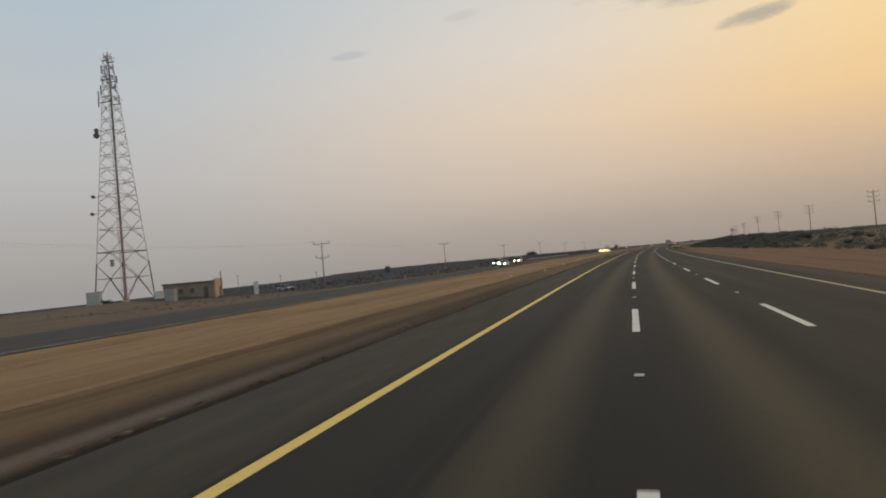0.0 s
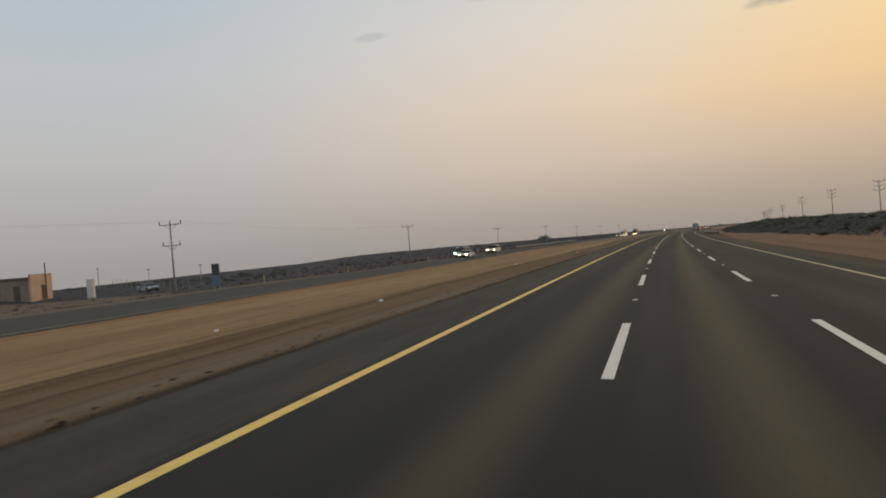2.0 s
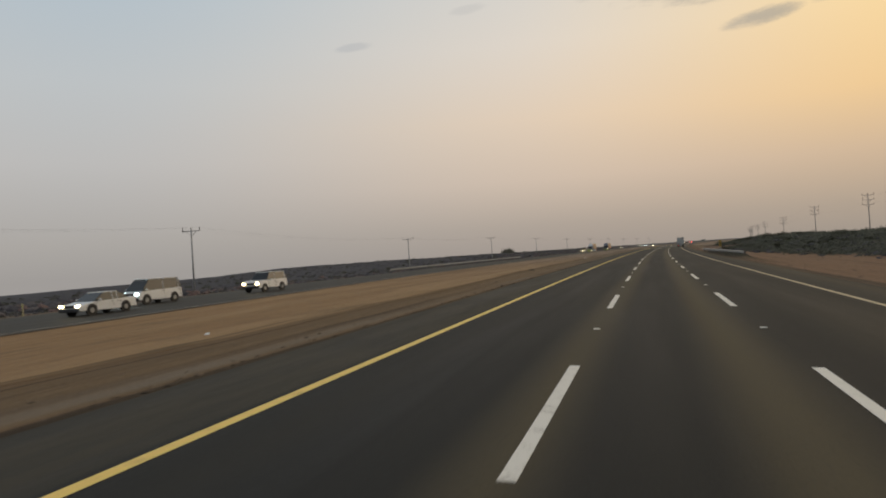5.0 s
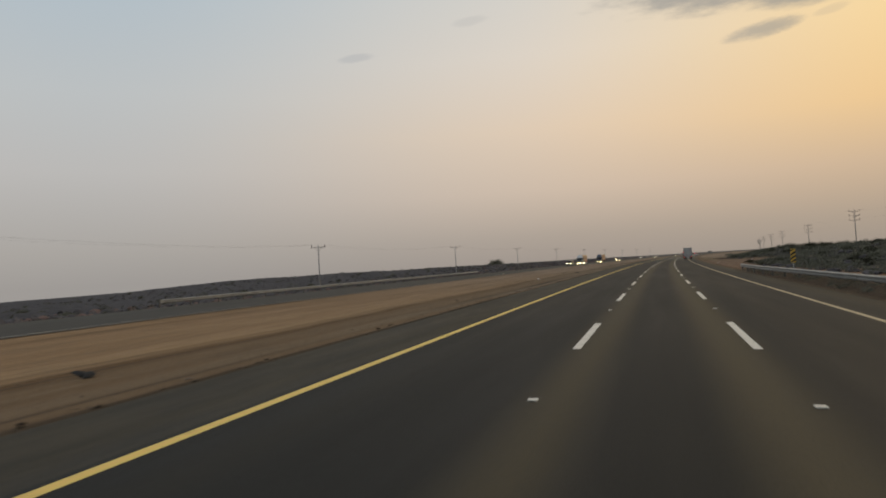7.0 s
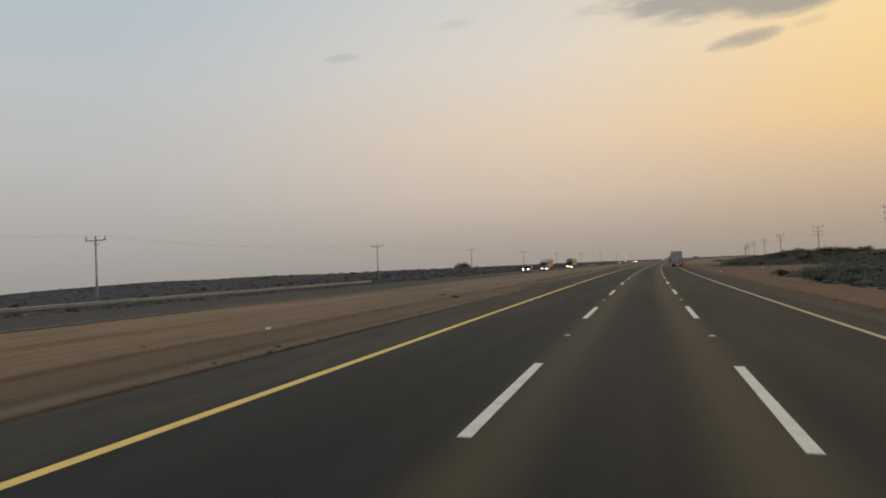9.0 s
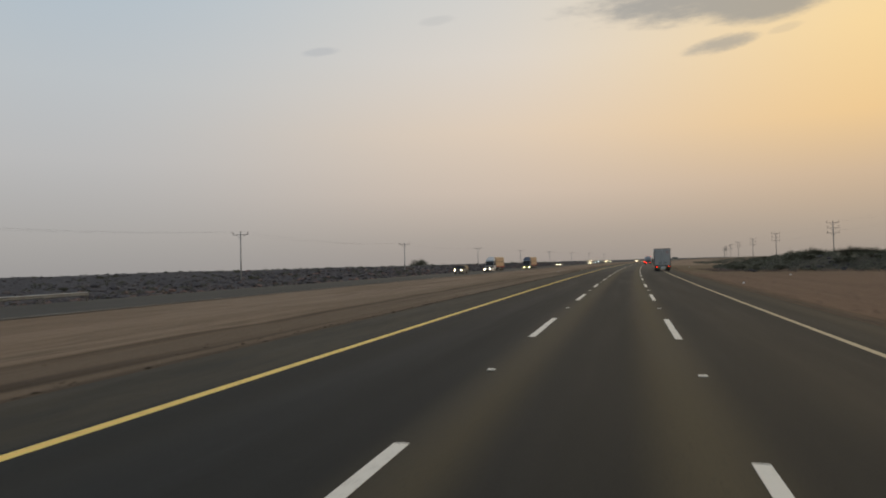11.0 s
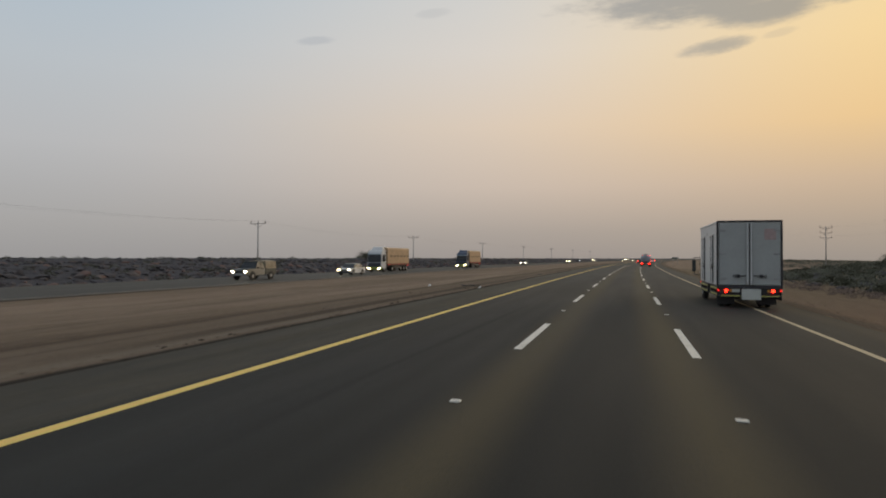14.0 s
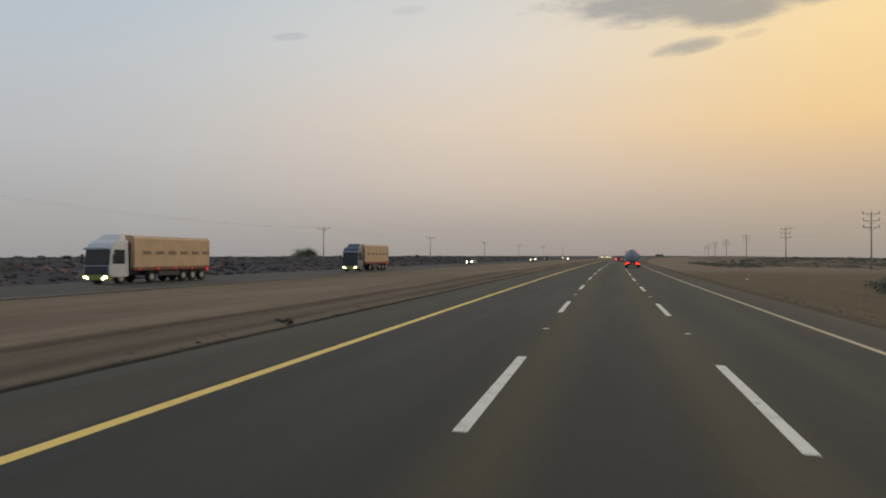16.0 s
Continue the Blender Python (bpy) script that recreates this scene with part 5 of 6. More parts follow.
def tank_truck(m):
    """Local axes: the rear end at y = 0, nose towards +y."""
    root = thing("tank_truck", m, "blue-grey tank truck with bright red tail lamps", "truck")
    tank_paint = material("blue_grey_tank", (0.30, 0.34, 0.38), 0.4, 0.2, 0.12, 0.8, coat=0.2)
    bm = bmesh.new()
    rings = []
    for y, k in ((0.0, 0.55), (0.08, 0.86), (0.25, 1.0), (6.6, 1.0), (6.8, 0.86), (6.88, 0.55)):
        rings.append([bm.verts.new((1.18 * k * math.cos(a * math.pi / 12), y, 1.95 + 0.92 * k * math.sin(a * math.pi / 12))) for a in range(24)])
    for a, b in zip(rings, rings[1:]):
        for i in range(24):
            bm.faces.new((a[i], a[(i + 1) % 24], b[(i + 1) % 24], b[i]))
    bm.faces.new(rings[0])
    bm.faces.new(rings[-1])
    bmesh.ops.recalc_face_normals(bm, faces=bm.faces[:])
    tank = part("tank", bm, tank_paint, root, smooth=True)
    for y in (1.8, 3.4, 5.0):
        part("hatch", rd((0, y, 2.84), (0, y, 3.02), 0.28, seg=14), steel, tank)
    part("catwalk", bx(-0.35, 0.5, 2.9, 0.35, 6.4, 2.94), dark_metal, tank)
    ladder = rd((-0.2, -0.06, 0.9), (-0.2, -0.06, 2.9), 0.025, seg=5)
    rod(ladder, (0.2, -0.06, 0.9), (0.2, -0.06, 2.9), 0.025, seg=5)
    for k in range(6):
        rod(ladder, (-0.2, -0.06, 1.05 + 0.32 * k), (0.2, -0.06, 1.05 + 0.32 * k), 0.018, seg=5)
    part("rear_ladder", ladder, steel, root)
    part("chassis", bx(-0.5, 0.05, 0.7, 0.5, 9.0, 1.05), black_plastic, root)
    part("rear_bumper", bx(-1.2, -0.12, 0.5, 1.2, 0.06, 0.95, bevel=0.03), dark_metal, root)
    for x in (-0.98, -0.66, 0.66, 0.98):
        part("tail_lamp", rd((x, -0.16, 0.74), (x, -0.1, 0.74), 0.1, seg=12), red_lens, root)
    lamp_pair(root, "marker_lamp", 0.86, 0.2, 2.6, 0.09, 0.07, red_lens, 0.05)
    part("number_plate", bx(-0.26, -0.15, 0.66, 0.26, -0.121, 0.78, bevel=0.004), plate_mat, root)
    for sx in (-1, 1):
        part("mud_flap", bx(sx * 0.9 - 0.3, 0.25, 0.15, sx * 0.9 + 0.3, 0.28, 0.66, bevel=0.008), black_plastic, root)
        for y in (0.95, 2.25, 7.9):
            wheel(root, sx * 0.98, y, 0.5, 0.34)
    cab_paint = material("white_tanker_cab", (0.6, 0.6, 0.6), 0.35, 0.0, 0.08, 1.0, coat=0.3)
    part("cab", prism(bmesh.new(), [(7.1, 0.6), (9.2, 0.5), (9.22, 1.3), (9.0, 2.6), (8.7, 2.9), (7.1, 2.9)], -1.15, 1.15, 0.06, 0.05), cab_paint, root)
    return root


def far_spot(lat, s, turn=0.0):
    return spot(lat, s, far_road_z(lat, s), turn)


white_body, silver, black_body = (0.62, 0.62, 0.61), (0.33, 0.35, 0.37), (0.03, 0.03, 0.035)
passenger_car(spot(-80, 123.5, ground_z(-80, 123.5), 70), "sedan", silver, "silver sedan parked on the bare ground by a pole")
on = "oncoming cars"
passenger_car(far_spot(-30.6, 149), "sedan", white_body, "white oncoming sedan with warm headlamps lit", "warm", on)
passenger_car(far_spot(-34.4, 158), "van", white_body, "white oncoming van with cool white headlamps lit", "cool", on, "van")
passenger_car(far_spot(-31.0, 169), "suv", white_body, "pale oncoming off-roader with warm headlamps lit", "warm", on)
pickup(far_spot(-30.4, 405), "dark green oncoming pickup with a tan canvas cover over its bed", on)
passenger_car(far_spot(-28.6, 424), "sedan", white_body, "white oncoming sedan with headlamps lit", "warm", on)
for la, s, kind, colour, lab, lit in ((-31, 560, "sedan", silver, "silver distant sedan with headlamps lit", "warm"), (-27, 640, "suv", white_body, "white distant off-roader with headlamps lit", "warm"), (-30.5, 700, "suv", black_body, "black distant car with headlamps lit", "cool"), (-27, 745, "sedan", white_body, "white distant sedan with headlamps lit", "warm"), (-34, 790, "van", white_body, "white distant van with headlamps lit", "warm"), (-27, 900, "sedan", silver, "silver distant sedan with headlamps lit", "warm"), (-31, 970, "suv", white_body, "white distant off-roader with headlamps lit", "warm"), (-27, 990, "sedan", white_body, "white distant sedan with headlamps lit", "warm"), (-34, 1010, "van", white_body, "white distant van with headlamps lit", "warm"), (-30, 1040, "sedan", black_body, "black distant car with headlamps lit", "warm")):
    passenger_car(far_spot(la, s), kind, colour, lab, lit, on)
ahead = "cars ahead in the same direction"
tank_truck(spot(8.4, 505, -FALL * 8.4))
passenger_car(spot(5.4, 600, -FALL * 5.4, 180), "sedan", black_body, "black sedan far ahead with red tail lamps", "rear", ahead)
passenger_car(spot(9.2, 660, -FALL * 9.2, 180), "suv", white_body, "white car far ahead with red tail lamps", "rear", ahead)


def cargo_truck(m, cab_colour, cab_name, label):
    """Nose towards -y, a long body under a stretched tarpaulin."""
    root = thing("cargo_truck", m, label, "truck", "oncoming covered trucks")
    paint = material(cab_name, cab_colour, 0.35, 0.0, 0.08, 1.0, coat=0.3)
    pale_visor = material("pale_blue_visor", (0.30, 0.37, 0.42), 0.4, 0.0, 0.1, 3.0)
    navy_grille = material("navy_front", (0.035, 0.045, 0.075), 0.4, 0.0, 0.15, 3.0)
    out = [(0.0, 0.5), (-0.02, 1.25), (0.16, 2.75), (0.42, 3.2), (0.8, 3.42), (1.95, 3.5), (1.95, 0.6)]
    cab = part("cab", prism(bmesh.new(), out, -1.22, 1.22, 0.08, 0.07), paint, root)
    part("windscreen", prism(bmesh.new(), [(-0.04, 1.55), (0.0, 1.5), (0.15, 2.6), (0.10, 2.66)], -1.13, 1.13, 0.04), window_dark, cab)
    part("sun_visor", bx(-1.12, -0.16, 2.68, 1.12, 0.2, 2.86, bevel=0.04, seg=2), pale_visor, cab, "pale blue sun visor")
    part("grille", bx(-1.08, -0.08, 0.78, 1.08, 0.0, 1.45, bevel=0.04, seg=2), navy_grille, cab, "dark navy front panel")
    for k in range(4):
        part("grille_slat", bx(-0.86, -0.1, 0.86 + 0.14 * k, 0.86, -0.078, 0.90 + 0.14 * k, bevel=0.006), dark_metal, cab)
    part("wiper", rd((-0.6, -0.06, 1.55), (0.1, -0.02, 1.85), 0.014, seg=5), black_plastic, cab)
    part("wiper", rd((0.3, -0.06, 1.55), (0.95, -0.02, 1.85), 0.014, seg=5), black_plastic, cab)
    part("wind_deflector", prism(bmesh.new(), [(0.9, 3.40), (1.9, 3.46), (1.9, 3.95), (1.5, 3.9)], -0.95, 0.95, 0.1, 0.04), paint, cab)
    part("exhaust_stack", rd((1.05, 2.2, 0.9), (1.05, 2.2, 3.3), 0.07, seg=8), dark_metal, root)
    for sx in (-1, 1):
        part("cab_step", bx(sx * 1.16 - 0.1, 0.25, 0.55, sx * 1.16 + 0.1, 0.75, 0.62, bevel=0.01), dark_metal, root)
        part("door_seam", rd((sx * 1.215, 1.72, 0.75), (sx * 1.165, 1.72, 3.2), 0.012, seg=4), black_plastic, cab)
        part("fog_lamp", bx(sx * 0.7 - 0.09, -0.155, 0.44, sx * 0.7 + 0.09, -0.13, 0.52, bevel=0.01), head_lens, root)
    # bumper coloured lime in place of yellow-green reflections on it
    part("front_bumper", bx(-1.24, -0.14, 0.35, 1.24, 0.2, 0.78, bevel=0.05, seg=2), material("bumper_lime_reflection", (0.20, 0.26, 0.05), 0.45, 0.0, 0.15), root)
    lamp_pair(root, "head_lamp", 0.92, -0.13, 0.6, 0.26, 0.11, head_lens, 0.05)
    for sx in (-1, 1):
        part("cab_window", bx(sx * 1.19 - 0.02, 0.45, 1.6, sx * 1.19 + 0.02, 1.55, 2.7, bevel=0.02), window_dark, cab)
        mir = part("mirror", bx(sx * 1.48 - 0.1, 0.05, 1.65, sx * 1.48 + 0.1, 0.17, 2.35, bevel=0.03), black_plastic, root)
        part("mirror_arm", rd((sx * 1.2, 0.2, 2.3), (sx * 1.48, 0.11, 2.3), 0.02, seg=5), black_plastic, mir)
        for y in (1.2, 4.6, 8.6, 9.9, 11.2):
            wheel(root, sx * 1.02, y, 0.5, 0.32)
        part("side_guard", bx(sx * 1.2 - 0.03, 5.3, 0.55, sx * 1.2 + 0.03, 8.0, 0.95, bevel=0.015), black_plastic, root)
    L0, L1, zb, zt = 2.5, 12.2, 1.25, 3.85
    part("chassis", bx(-0.5, 1.8, 0.7, 0.5, L1 - 0.1, 1.1), black_plastic, root)
    part("load_bed", bx(-1.24, L0, 1.05, 1.24, L1, 1.3, bevel=0.02), material("red_brown_bed", (0.24, 0.10, 0.07), 0.7, 0.0, 0.2, 1.0), root, "red-brown steel bed")
    # the tarpaulin sags between its hoops
    bm = bmesh.new()
    rings = []
    for k in range(29):
        y = L0 + (L1 - L0) * k / 28
        sag = 0.05 * abs(math.sin(math.pi * k / 2.8))
        w, zt2 = 1.26 - sag * 0.5, zt - sag
        rings.append([bm.verts.new((x, y, z)) for x, z in ((-w, zb), (-w - 0.01 + sag * 0.4, (zb + zt) / 2), (-w, zt2 - 0.2), (-w * 0.8, zt2), (0, zt2 + 0.06), (w * 0.8, zt2), (w, zt2 - 0.2), (w + 0.01 - sag * 0.4, (zb + zt) / 2), (w, zb))])
    for a, b in zip(rings, rings[1:]):
        for i in range(8):
            bm.faces.new((a[i], a[i + 1], b[i + 1], b[i]))
    bm.faces.new(rings[0])
    bm.faces.new(rings[-1][::-1])
    bmesh.ops.recalc_face_normals(bm, faces=bm.faces[:])
    cover = part("tarpaulin", bm, tarp, root, "tan tarpaulin stretched over the load")
    for sx in (-1, 1):
        part("hem", rd((sx * 1.27, L0 + 0.05, zb + 0.06), (sx * 1.27, L1 - 0.05, zb + 0.06), 0.025, seg=5), tarp_dark, cover)
        for k in range(15):
            y = L0 + 0.2 + 0.66 * k
            part("tie_rope", rd((sx * 1.285, y, zb + 0.08), (sx * 1.27, y + 0.25, 1.12), 0.012, seg=4), tarp_dark, cover)
    for k in range(6):
        y = L0 + 0.9 + 1.55 * k
        for sx in (-1, 1):
            part("cover_patch", bx(sx * 1.275 - 0.012, y, 2.35, sx * 1.275 + 0.012, y + 0.95, 2.62, bevel=0.005), tarp_dark, cover)
    for k in range(5):
        y = L0 + 0.5 + 2.2 * k
        for sx in (-1, 1):
            part("side_lamp", bx(sx * 1.26 - 0.03, y, 1.1, sx * 1.26 + 0.03, y + 0.12, 1.2, bevel=0.01), red_dim, root)
    lamp_pair(root, "tail_lamp", 1.0, L1 + 0.02, 0.95, 0.25, 0.14, red_dim, 0.04)
    return root


cargo_truck(far_spot(-32.6, 441.0), (0.55, 0.56, 0.57), "pale_cab_paint", "pale-cab truck carrying a long load under a tan tarpaulin")
cargo_truck(far_spot(-30.6, 484.0), (0.03, 0.055, 0.11), "blue_cab_paint", "dark blue cab truck with a tan tarpaulin cover")

# ---- stones, shrubs and litter ----


def scatter(name, count, place, sizes, mats, label, category, seed, flatness=0.65):
    """Many broken stones joined into one mesh."""
    r = random.Random(seed)
    shapes = []
    for k in range(7):
        bm = bmesh.new()
        bmesh.ops.create_icosphere(bm, subdivisions=1 if count > 1500 else 2, radius=1.0)
        pts = []
        for v in bm.verts:
            n = noise.noise(v.co * 1.3 + Vector((k * 3.3 + seed, k, 0))) * 0.5 + noise.noise(v.co * 3.0 + Vector((0, k, seed))) * 0.25
            p = v.co * (1.0 + n)
            pts.append((p.x, p.y, p.z * flatness))
        shapes.append((np.array(pts), np.array([[v.index for v in f.verts] for f in bm.faces])))
        bm.free()
    vs, fs, ids, base = [], [], [], 0
    for _ in range(count):
        la, s = place(r)
        size = sizes(r)
        p, f = shapes[r.randrange(7)]
        a = r.random() * 6.28
        rot2 = np.array([[math.cos(a), -math.sin(a), 0], [math.sin(a), math.cos(a), 0], [0, 0, 1]])
        q = (p * np.array([size * r.uniform(0.7, 1.4), size * r.uniform(0.7, 1.4), size * r.uniform(0.6, 1.1)])) @ rot2.T
        o = at(la, s, ground_z(la, s) + size * 0.12)
        vs.append(q + np.array(o))
        fs.append(f + base)
        ids += [r.randrange(len(mats))] * len(f)
        base += len(p)
    me = bpy.data.meshes.new(name)
    me.from_pydata(np.concatenate(vs).tolist(), [], np.concatenate(fs).tolist())
    for mm in mats:
        me.materials.append(mm)
    me.polygons.foreach_set("material_index", ids)
    ob = new(name, me)
    return tagged(ob, label, category, kind="stuff")


def lava_left(r):
    s = 660 - 340 * r.random() ** 1.1 if r.random() < 0.85 else r.uniform(660, 900)
    return -(front_left(s) - 2 + abs(r.gauss(0, 16))), s


def lava_right(r):
    s = r.uniform(150, 440)
    return front_right(s) + abs(r.gauss(0, 10)), s


def lava_near(r):
    s = r.uniform(118, 345)
    return -(40.0 + abs(r.gauss(0, 14))), s


def lava_far(r):
    s = r.uniform(280, 620)
    return -(front_left(s) + 12 + r.random() ** 1.3 * 120), s


scatter("rise_rocks", 2600, lava_far, lambda r: min(0.15 + r.expovariate(6.0), 0.6), [lava_stone], "dark boulders over the far lava rise", "rocks", 8)
scatter("edge_rocks", 3600, lava_near, lambda r: min(0.10 + r.expovariate(5.5), 0.6), [lava_stone, lava_stone, dark_stone, lava_stone, red_stone, pale_stone], "low dark lava rubble beside the oncoming road", "rocks", 7)
scatter("lava_rocks", 5600, lava_left, lambda r: min(0.12 + r.expovariate(5.0), 0.65), [lava_stone, lava_stone, lava_stone, dark_stone, red_stone, pale_stone], "field of broken dark lava boulders", "rocks", 3)
scatter("foot_rocks", 420, lambda r: (-(39.4 + abs(r.gauss(0, 2.2))), r.uniform(120, 470)), lambda r: min(0.14 + r.expovariate(6.0), 0.5), [red_stone, red_stone, pale_stone], "reddish broken stones at the foot of the lava field", "rocks", 17)
scatter("ridge_rocks", 1300, lava_right, lambda r: min(0.12 + r.expovariate(6.0), 0.6), [lava_stone], "dark broken boulders on a low ridge", "rocks", 5)


def verge_stones(r):
    if r.random() < 0.6:
        return -2.6 - abs(r.gauss(0, 4.5)) * r.random(), r.uniform(-10, 560)
    return 13.2 + abs(r.gauss(0, 4.0)), r.uniform(0, 560)


scatter("verge_gravel", 5000, verge_stones, lambda r: min(0.01 + r.expovariate(75), 0.07), [gravel_stone], "loose stones and gravel on the verges", "gravel", 9)


def edge_clods(r):
    s = r.uniform(-12, 480)
    return -2.45 - abs(r.gauss(0, 0.3)) - 0.3 * max(0.0, bump(0.0, s, 5.0, 2.7)), s


scatter("soil_clods", 1400, edge_clods, lambda r: min(0.014 + r.expovariate(60), 0.055), [dark_soil, dark_soil, gravel_stone], "dark crumbled soil along the asphalt edge", "soil", 13, 0.5)


def shrub(m, size, label, seed, flat_top=0.7, leaves=1100, skirt=0):
    r = random.Random(seed)
    root = thing("shrub", m, label, "shrub")
    bm = bmesh.new()
    tips = []
    for _ in range(16):
        a, lean = r.random() * 6.28, r.uniform(0.2, 1.0)
        mid = Vector((math.cos(a) * lean * 0.4, math.sin(a) * lean * 0.4, r.uniform(0.25, 0.45))) * size
        end = Vector((math.cos(a) * lean, math.sin(a) * lean, r.uniform(0.4, 1.0) * flat_top * (1.25 - 0.5 * lean))) * size
        rod(bm, (0, 0, -0.15), mid, 0.035 * size, 0.022 * size, seg=4)
        rod(bm, mid, end, 0.022 * size, 0.006 * size, seg=4)
        tips += [end, mid.lerp(end, 0.6), mid]
    for _ in range(skirt):
        a, d = r.random() * 6.28, r.uniform(0.3, 1.05)
        tips.append(Vector((math.cos(a) * d, math.sin(a) * d, r.uniform(0.02, 0.5) * flat_top * (1.2 - 0.6 * d))) * size)
    part("stem", bm, shrub_wood, root)
    vs, fs = [], []
    for _ in range(leaves):
        c = r.choice(tips) + Vector((r.gauss(0, 0.16), r.gauss(0, 0.16), r.gauss(0, 0.11))) * size
        c.z = max(c.z, 0.05)
        u = Vector((r.gauss(0, 1), r.gauss(0, 1), r.gauss(0, 1))).normalized()
        w = u.orthogonal().normalized()
        ln = min(size, 2.0) * r.uniform(0.04, 0.09)
        k = len(vs)
        vs += [tuple(c - u * ln), tuple(c + w * ln * 0.45), tuple(c + u * ln), tuple(c - w * ln * 0.45)]
        fs.append((k, k + 1, k + 2, k + 3))
    me = bpy.data.meshes.new("foliage")
    me.from_pydata(vs, [], fs)
    me.materials.append(shrub_mat)
    ob = new("foliage", me)
    ob.parent = root
    return root


def scrub(name, count, place, sizes, label, seed, leaves=46, mat=None):
    """Low brush that nobody could count, joined: twiggy clumps of small leaves."""
    r = random.Random(seed)
    vs, fs = [], []
    for _ in range(count):
        la, s = place(r)
        size = sizes(r)
        o = at(la, s, ground_z(la, s))
        for _ in range(leaves):
            a, d = r.random() * 6.28, r.random() ** 0.6
            c = o + Vector((math.cos(a) * d, math.sin(a) * d, (1.05 - d * d * 0.75) * r.uniform(0.15, 0.75))) * size
            u = Vector((r.gauss(0, 1), r.gauss(0, 1), r.gauss(0, 0.8))).normalized()
            w = u.orthogonal().normalized()
            ln = size * r.uniform(0.09, 0.2)
            k = len(vs)
            vs += [tuple(c - u * ln), tuple(c + w * ln * 0.55), tuple(c + u * ln), tuple(c - w * ln * 0.55)]
            fs.append((k, k + 1, k + 2, k + 3))
    me = bpy.data.meshes.new(name)
    me.from_pydata(vs, [], fs)
    me.materials.append(mat or scrub_mat)
    return tagged(new(name, me), label, "scrub", kind="stuff")


def ridge_top_left(r):
    s = r.uniform(150, 760)
    return -(front_left(s) + 4 + abs(r.gauss(0, 55))), s


def ridge_right_place(r):
    s = r.uniform(140, 470) if r.random() < 0.93 else r.uniform(60, 140)
    return front_right(s) + 1 + abs(r.gauss(0, 11)), s


scrub("rail_weeds", 260, lambda r: (r.uniform(13.75, 15.2), r.uniform(190, 238)), lambda r: r.uniform(0.12, 0.34), "dry brown weeds under the crash barrier", 46, 34)
dead_mat = material("dead_twig_leaf", (0.150, 0.108, 0.086), 0.95, 0.0, 0.35, 0.6)
scrub("dry_fringe", 150, lambda r: (lambda s: (front_right(s) - 2.0 + r.gauss(0, 1.8), s))(r.uniform(374, 428)), lambda r: r.uniform(0.2, 0.65), "dead pinkish brown brush along the foot of the scrub", 48, 40, dead_mat)
scrub("verge_weeds", 170, lambda r: (14.6 + abs(r.gauss(0, 5.0)), r.uniform(120, 470)), lambda r: r.uniform(0.08, 0.26), "small dry weeds dotted over the sandy verge", 49, 26, dead_mat)
scrub("far_right_scrub", 620, lambda r: (29 + r.random() ** 1.3 * 90, r.uniform(556, 640)), lambda r: r.uniform(0.4, 1.2), "dark low scrub beyond the open sand", 50, 40)
scrub("left_scrub", 900, ridge_top_left, lambda r: r.uniform(0.35, 1.0), "low dry scrub over the far lava rise", 41)
scrub("roadside_scrub", 420, lambda r: (-(39.6 + abs(r.gauss(0, 3.5))), r.uniform(120, 345)), lambda r: r.uniform(0.2, 0.5), "low dry scrub along the oncoming road", 42)
scrub("yard_scrub", 330, lambda r: (-r.uniform(42, 92), r.uniform(64, 124)), lambda r: r.uniform(0.12, 0.42), "low dry brown scrub on the bare ground by the compound", 45, 30)
scrub("compound_scrub", 170, lambda r: (-r.uniform(66, 118), r.uniform(133, 152)), lambda r: r.uniform(0.35, 0.8), "dark low scrub behind the compound", 44)
scrub("right_scrub", 2600, ridge_right_place, lambda r: r.uniform(0.45, 1.2), "dense grey-green scrub over the low ridge", 43)

kinds = [shrub(spot(29, 250), 1.2, "dry grey-green desert shrub on the dark ridge", 21, 0.55), shrub(spot(31, 300), 0.9, "low dry desert shrub among dark boulders", 22, 0.42)]
r2 = random.Random(5)
for k in range(100):
    s = r2.uniform(130, 430) if k > 8 else r2.uniform(60, 130)
    copy_thing(r2.choice(kinds), spot(front_right(s) + r2.uniform(0, 16), s, None, r2.uniform(0, 360)))
for k in range(90):
    s = r2.uniform(375, 475)
    copy_thing(r2.choice(kinds), spot(front_right(s) + r2.uniform(0, 20), s, None, r2.uniform(0, 360)))
for k in range(12):
    copy_thing(r2.choice(kinds), spot(r2.uniform(60, 110), r2.uniform(560, 700), None, r2.uniform(0, 360)))
for k in range(60):
    s = r2.uniform(140, 760)
    copy_thing(r2.choice(kinds), spot(-(front_left(s) + 10 + abs(r2.gauss(0, 70))), s, None, r2.uniform(0, 360)) @ Matrix.Scale(r2.uniform(0.6, 1.0), 4))
shrub(spot(-111.4, 100.2), 1.3, "dark dry bush beside the equipment shelter", 33, 0.8, 700)
tall_bush = shrub(spot(47, 452), 2.7, "tall grey-green thorn bush behind the sandy verge", 35, 0.85, 3200, 40)
for k in range(30):
    la, s = r2.uniform(44, 84), r2.uniform(432, 492)
    copy_thing(tall_bush, spot(la, s, None, r2.uniform(0, 360)) @ Matrix.Scale(r2.uniform(0.6, 1.1), 4))
big = shrub(spot(-157, 712), 6.5, "large rounded thorn bush on the far lava rise", 31, 0.55, 15000, 70)
copy_thing(kinds[0], spot(-120, 640))


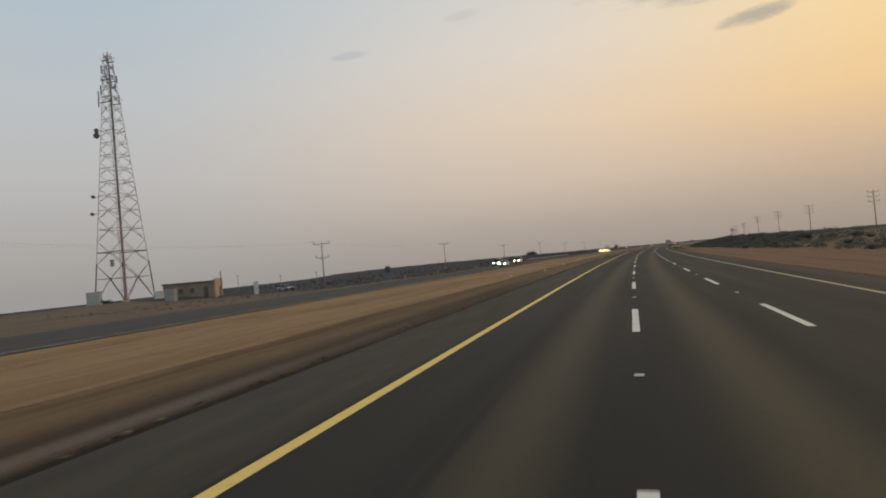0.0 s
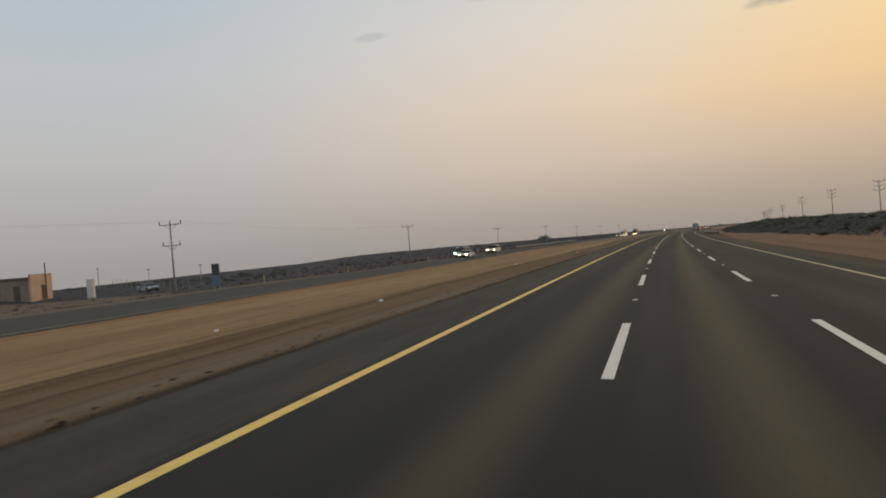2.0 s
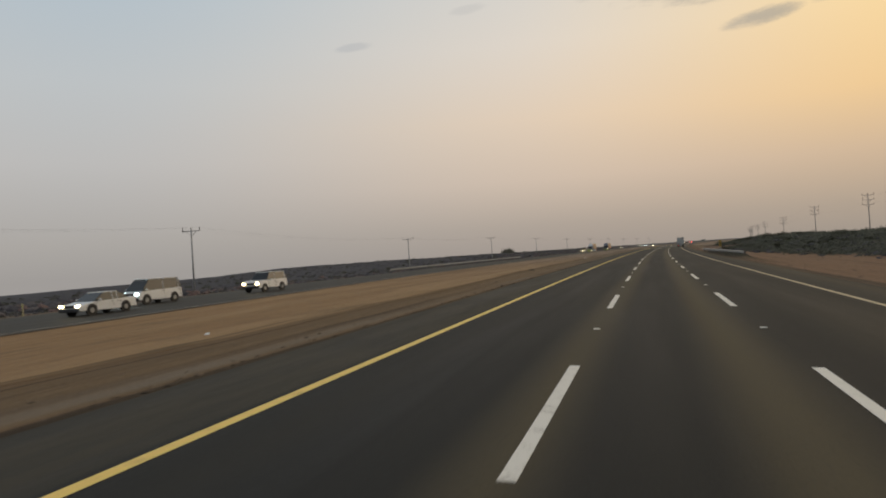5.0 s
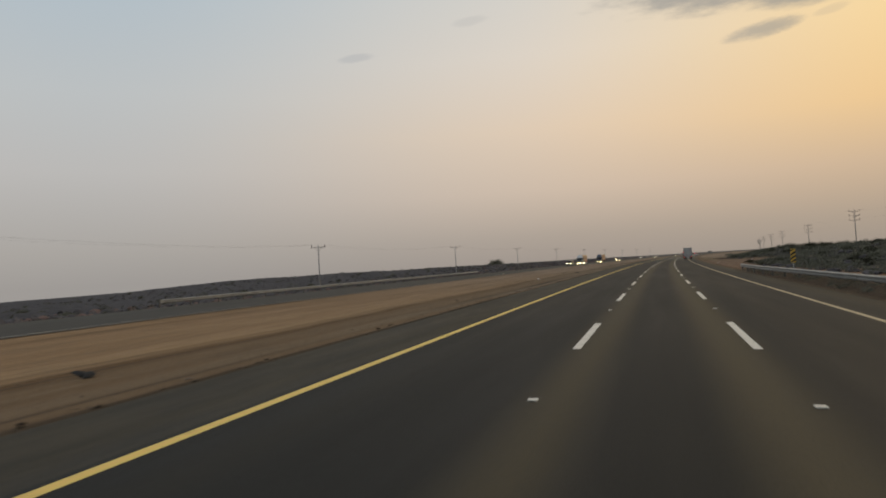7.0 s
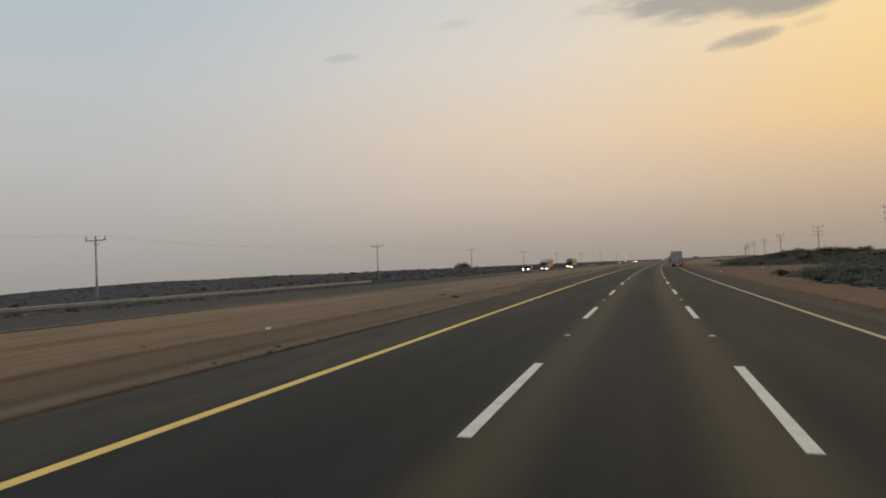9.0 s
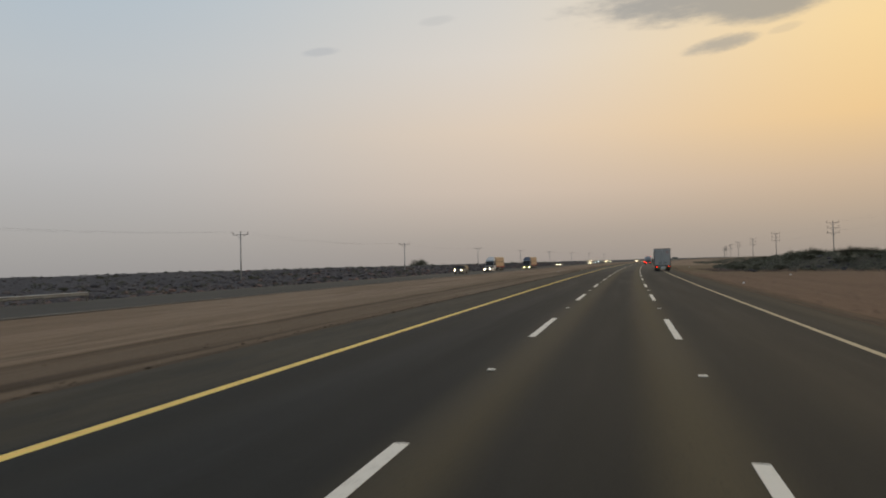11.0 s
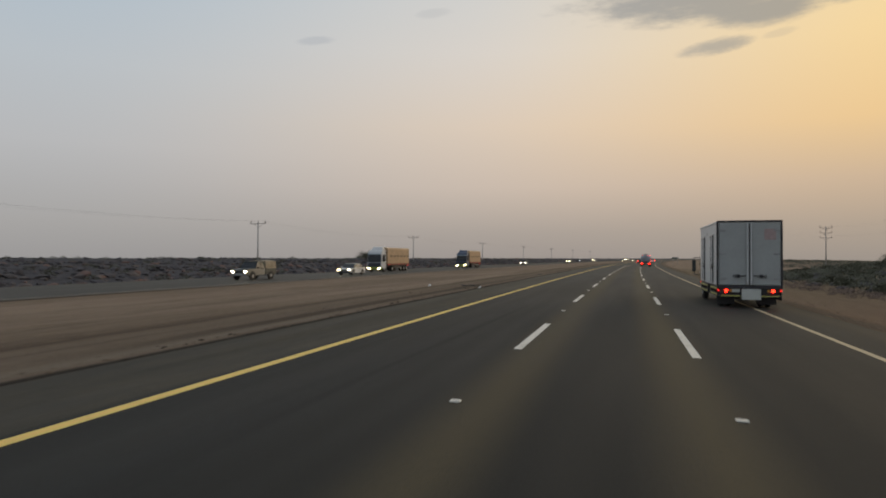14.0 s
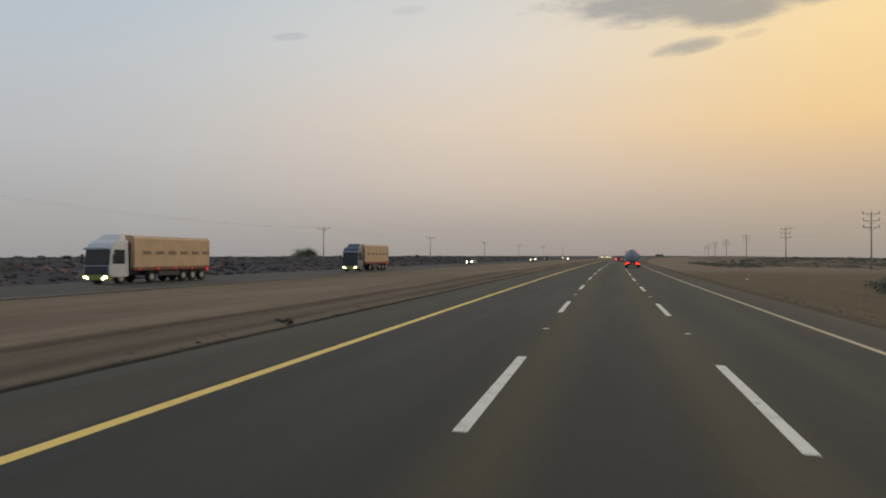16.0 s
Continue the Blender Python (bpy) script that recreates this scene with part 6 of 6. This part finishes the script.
def litter(m, size, label):
    """A crumpled bag or carton."""
    bm = bmesh.new()
    bmesh.ops.create_icosphere(bm, subdivisions=2, radius=size)
    for v in bm.verts:
        v.co *= 1 + 0.5 * noise.noise(v.co * 9 / size * 0.2)
        v.co.z = max(v.co.z * 0.7, -size * 0.25)
    ob = part("litter", bm, litter_white, None)
    ob.matrix_basis = m
    return tagged(ob, label, "litter", "litter on the verges")


for la, s, size in ((-8.0, 239.4, 0.11), (-5.2, 112, 0.08), (-8.0, 92, 0.1), (17.4, 339.4, 0.13), (28.2, 369.4, 0.16), (21.0, 478.4, 0.15), (-9.5, 133, 0.09), (-7.5, 390, 0.12), (-2.62, 384.3, 0.09), (-6.5, 60.0, 0.09), (-9.3, 53.3, 0.08)):
    litter(spot(la, s, ground_z(la, s) + size * 0.2), size, "crumpled white plastic litter on the sand")


def tyre_shred(m, length, label, seed):
    """A torn strip of tread, curled and lying flat."""
    r = random.Random(seed)
    bm = bmesh.new()
    rows = []
    for k in range(9):
        t = k / 8
        y, lift = (t - 0.5) * length, 0.02 + 0.09 * abs(math.sin(t * 5 + seed))
        w = 0.11 + 0.03 * r.uniform(-1, 1)
        x = 0.12 * math.sin(t * 4 + seed)
        rows.append([bm.verts.new(v) for v in ((x - w, y, lift), (x, y, lift + 0.03), (x + w, y, lift), (x + w, y, lift - 0.02), (x - w, y, lift - 0.02))])
    for a, b in zip(rows, rows[1:]):
        for i in range(5):
            bm.faces.new((a[i], a[(i + 1) % 5], b[(i + 1) % 5], b[i]))
    bm.faces.new(rows[0])
    bm.faces.new(rows[-1][::-1])
    bmesh.ops.recalc_face_normals(bm, faces=bm.faces[:])
    ob = part("tyre_shred", bm, rubber, None)
    ob.matrix_basis = m
    return tagged(ob, label, "tyre scrap", "scraps of tyre on the verge")


for la, s, length, turn in ((-3.7, 386.2, 1.3, 70), (-6.3, 176.8, 0.6, 60), (-5.9, 257, 0.7, 40), (-8.4, 262, 0.6, 110), (-3.1, 414, 0.5, 80)):
    tyre_shred(spot(la, s, ground_z(la, s) + 0.01, turn), length, "torn black strip of tyre tread on the sandy verge", int(s))


# ---- road markings, piece by piece ----
def slab_mesh(name, w, l, h, mat, bevel=0.0):
    bm = bx(-w / 2, 0, 0, w / 2, l, h, bevel=bevel)
    me = bpy.data.meshes.new(name)
    bm.to_mesh(me)
    bm.free()
    me.materials.append(mat)
    return me


dash = slab_mesh("lane_dash", 0.17, 5.3, 0.006, white_paint)
stud = slab_mesh("road_stud", 0.15, 0.13, 0.02, stud_white, 0.012)
for lane in (3.74, 7.28):
    for k in range(-3, 55):
        ob = new("lane_dash", dash)
        ob.parent = road
        ob.matrix_basis = pose(lane + bend(15 * k - 0.2), 15 * k - 0.2, -FALL * lane + 0.001, 0, 1.0, -heading(15 * k + 2.5))
        ob = new("road_stud", stud)
        ob.parent = road
        ob.matrix_basis = pose(lane + bend(15 * k + 9.7), 15 * k + 9.7, -FALL * lane, 0, 1.0, -heading(15 * k + 9.7))
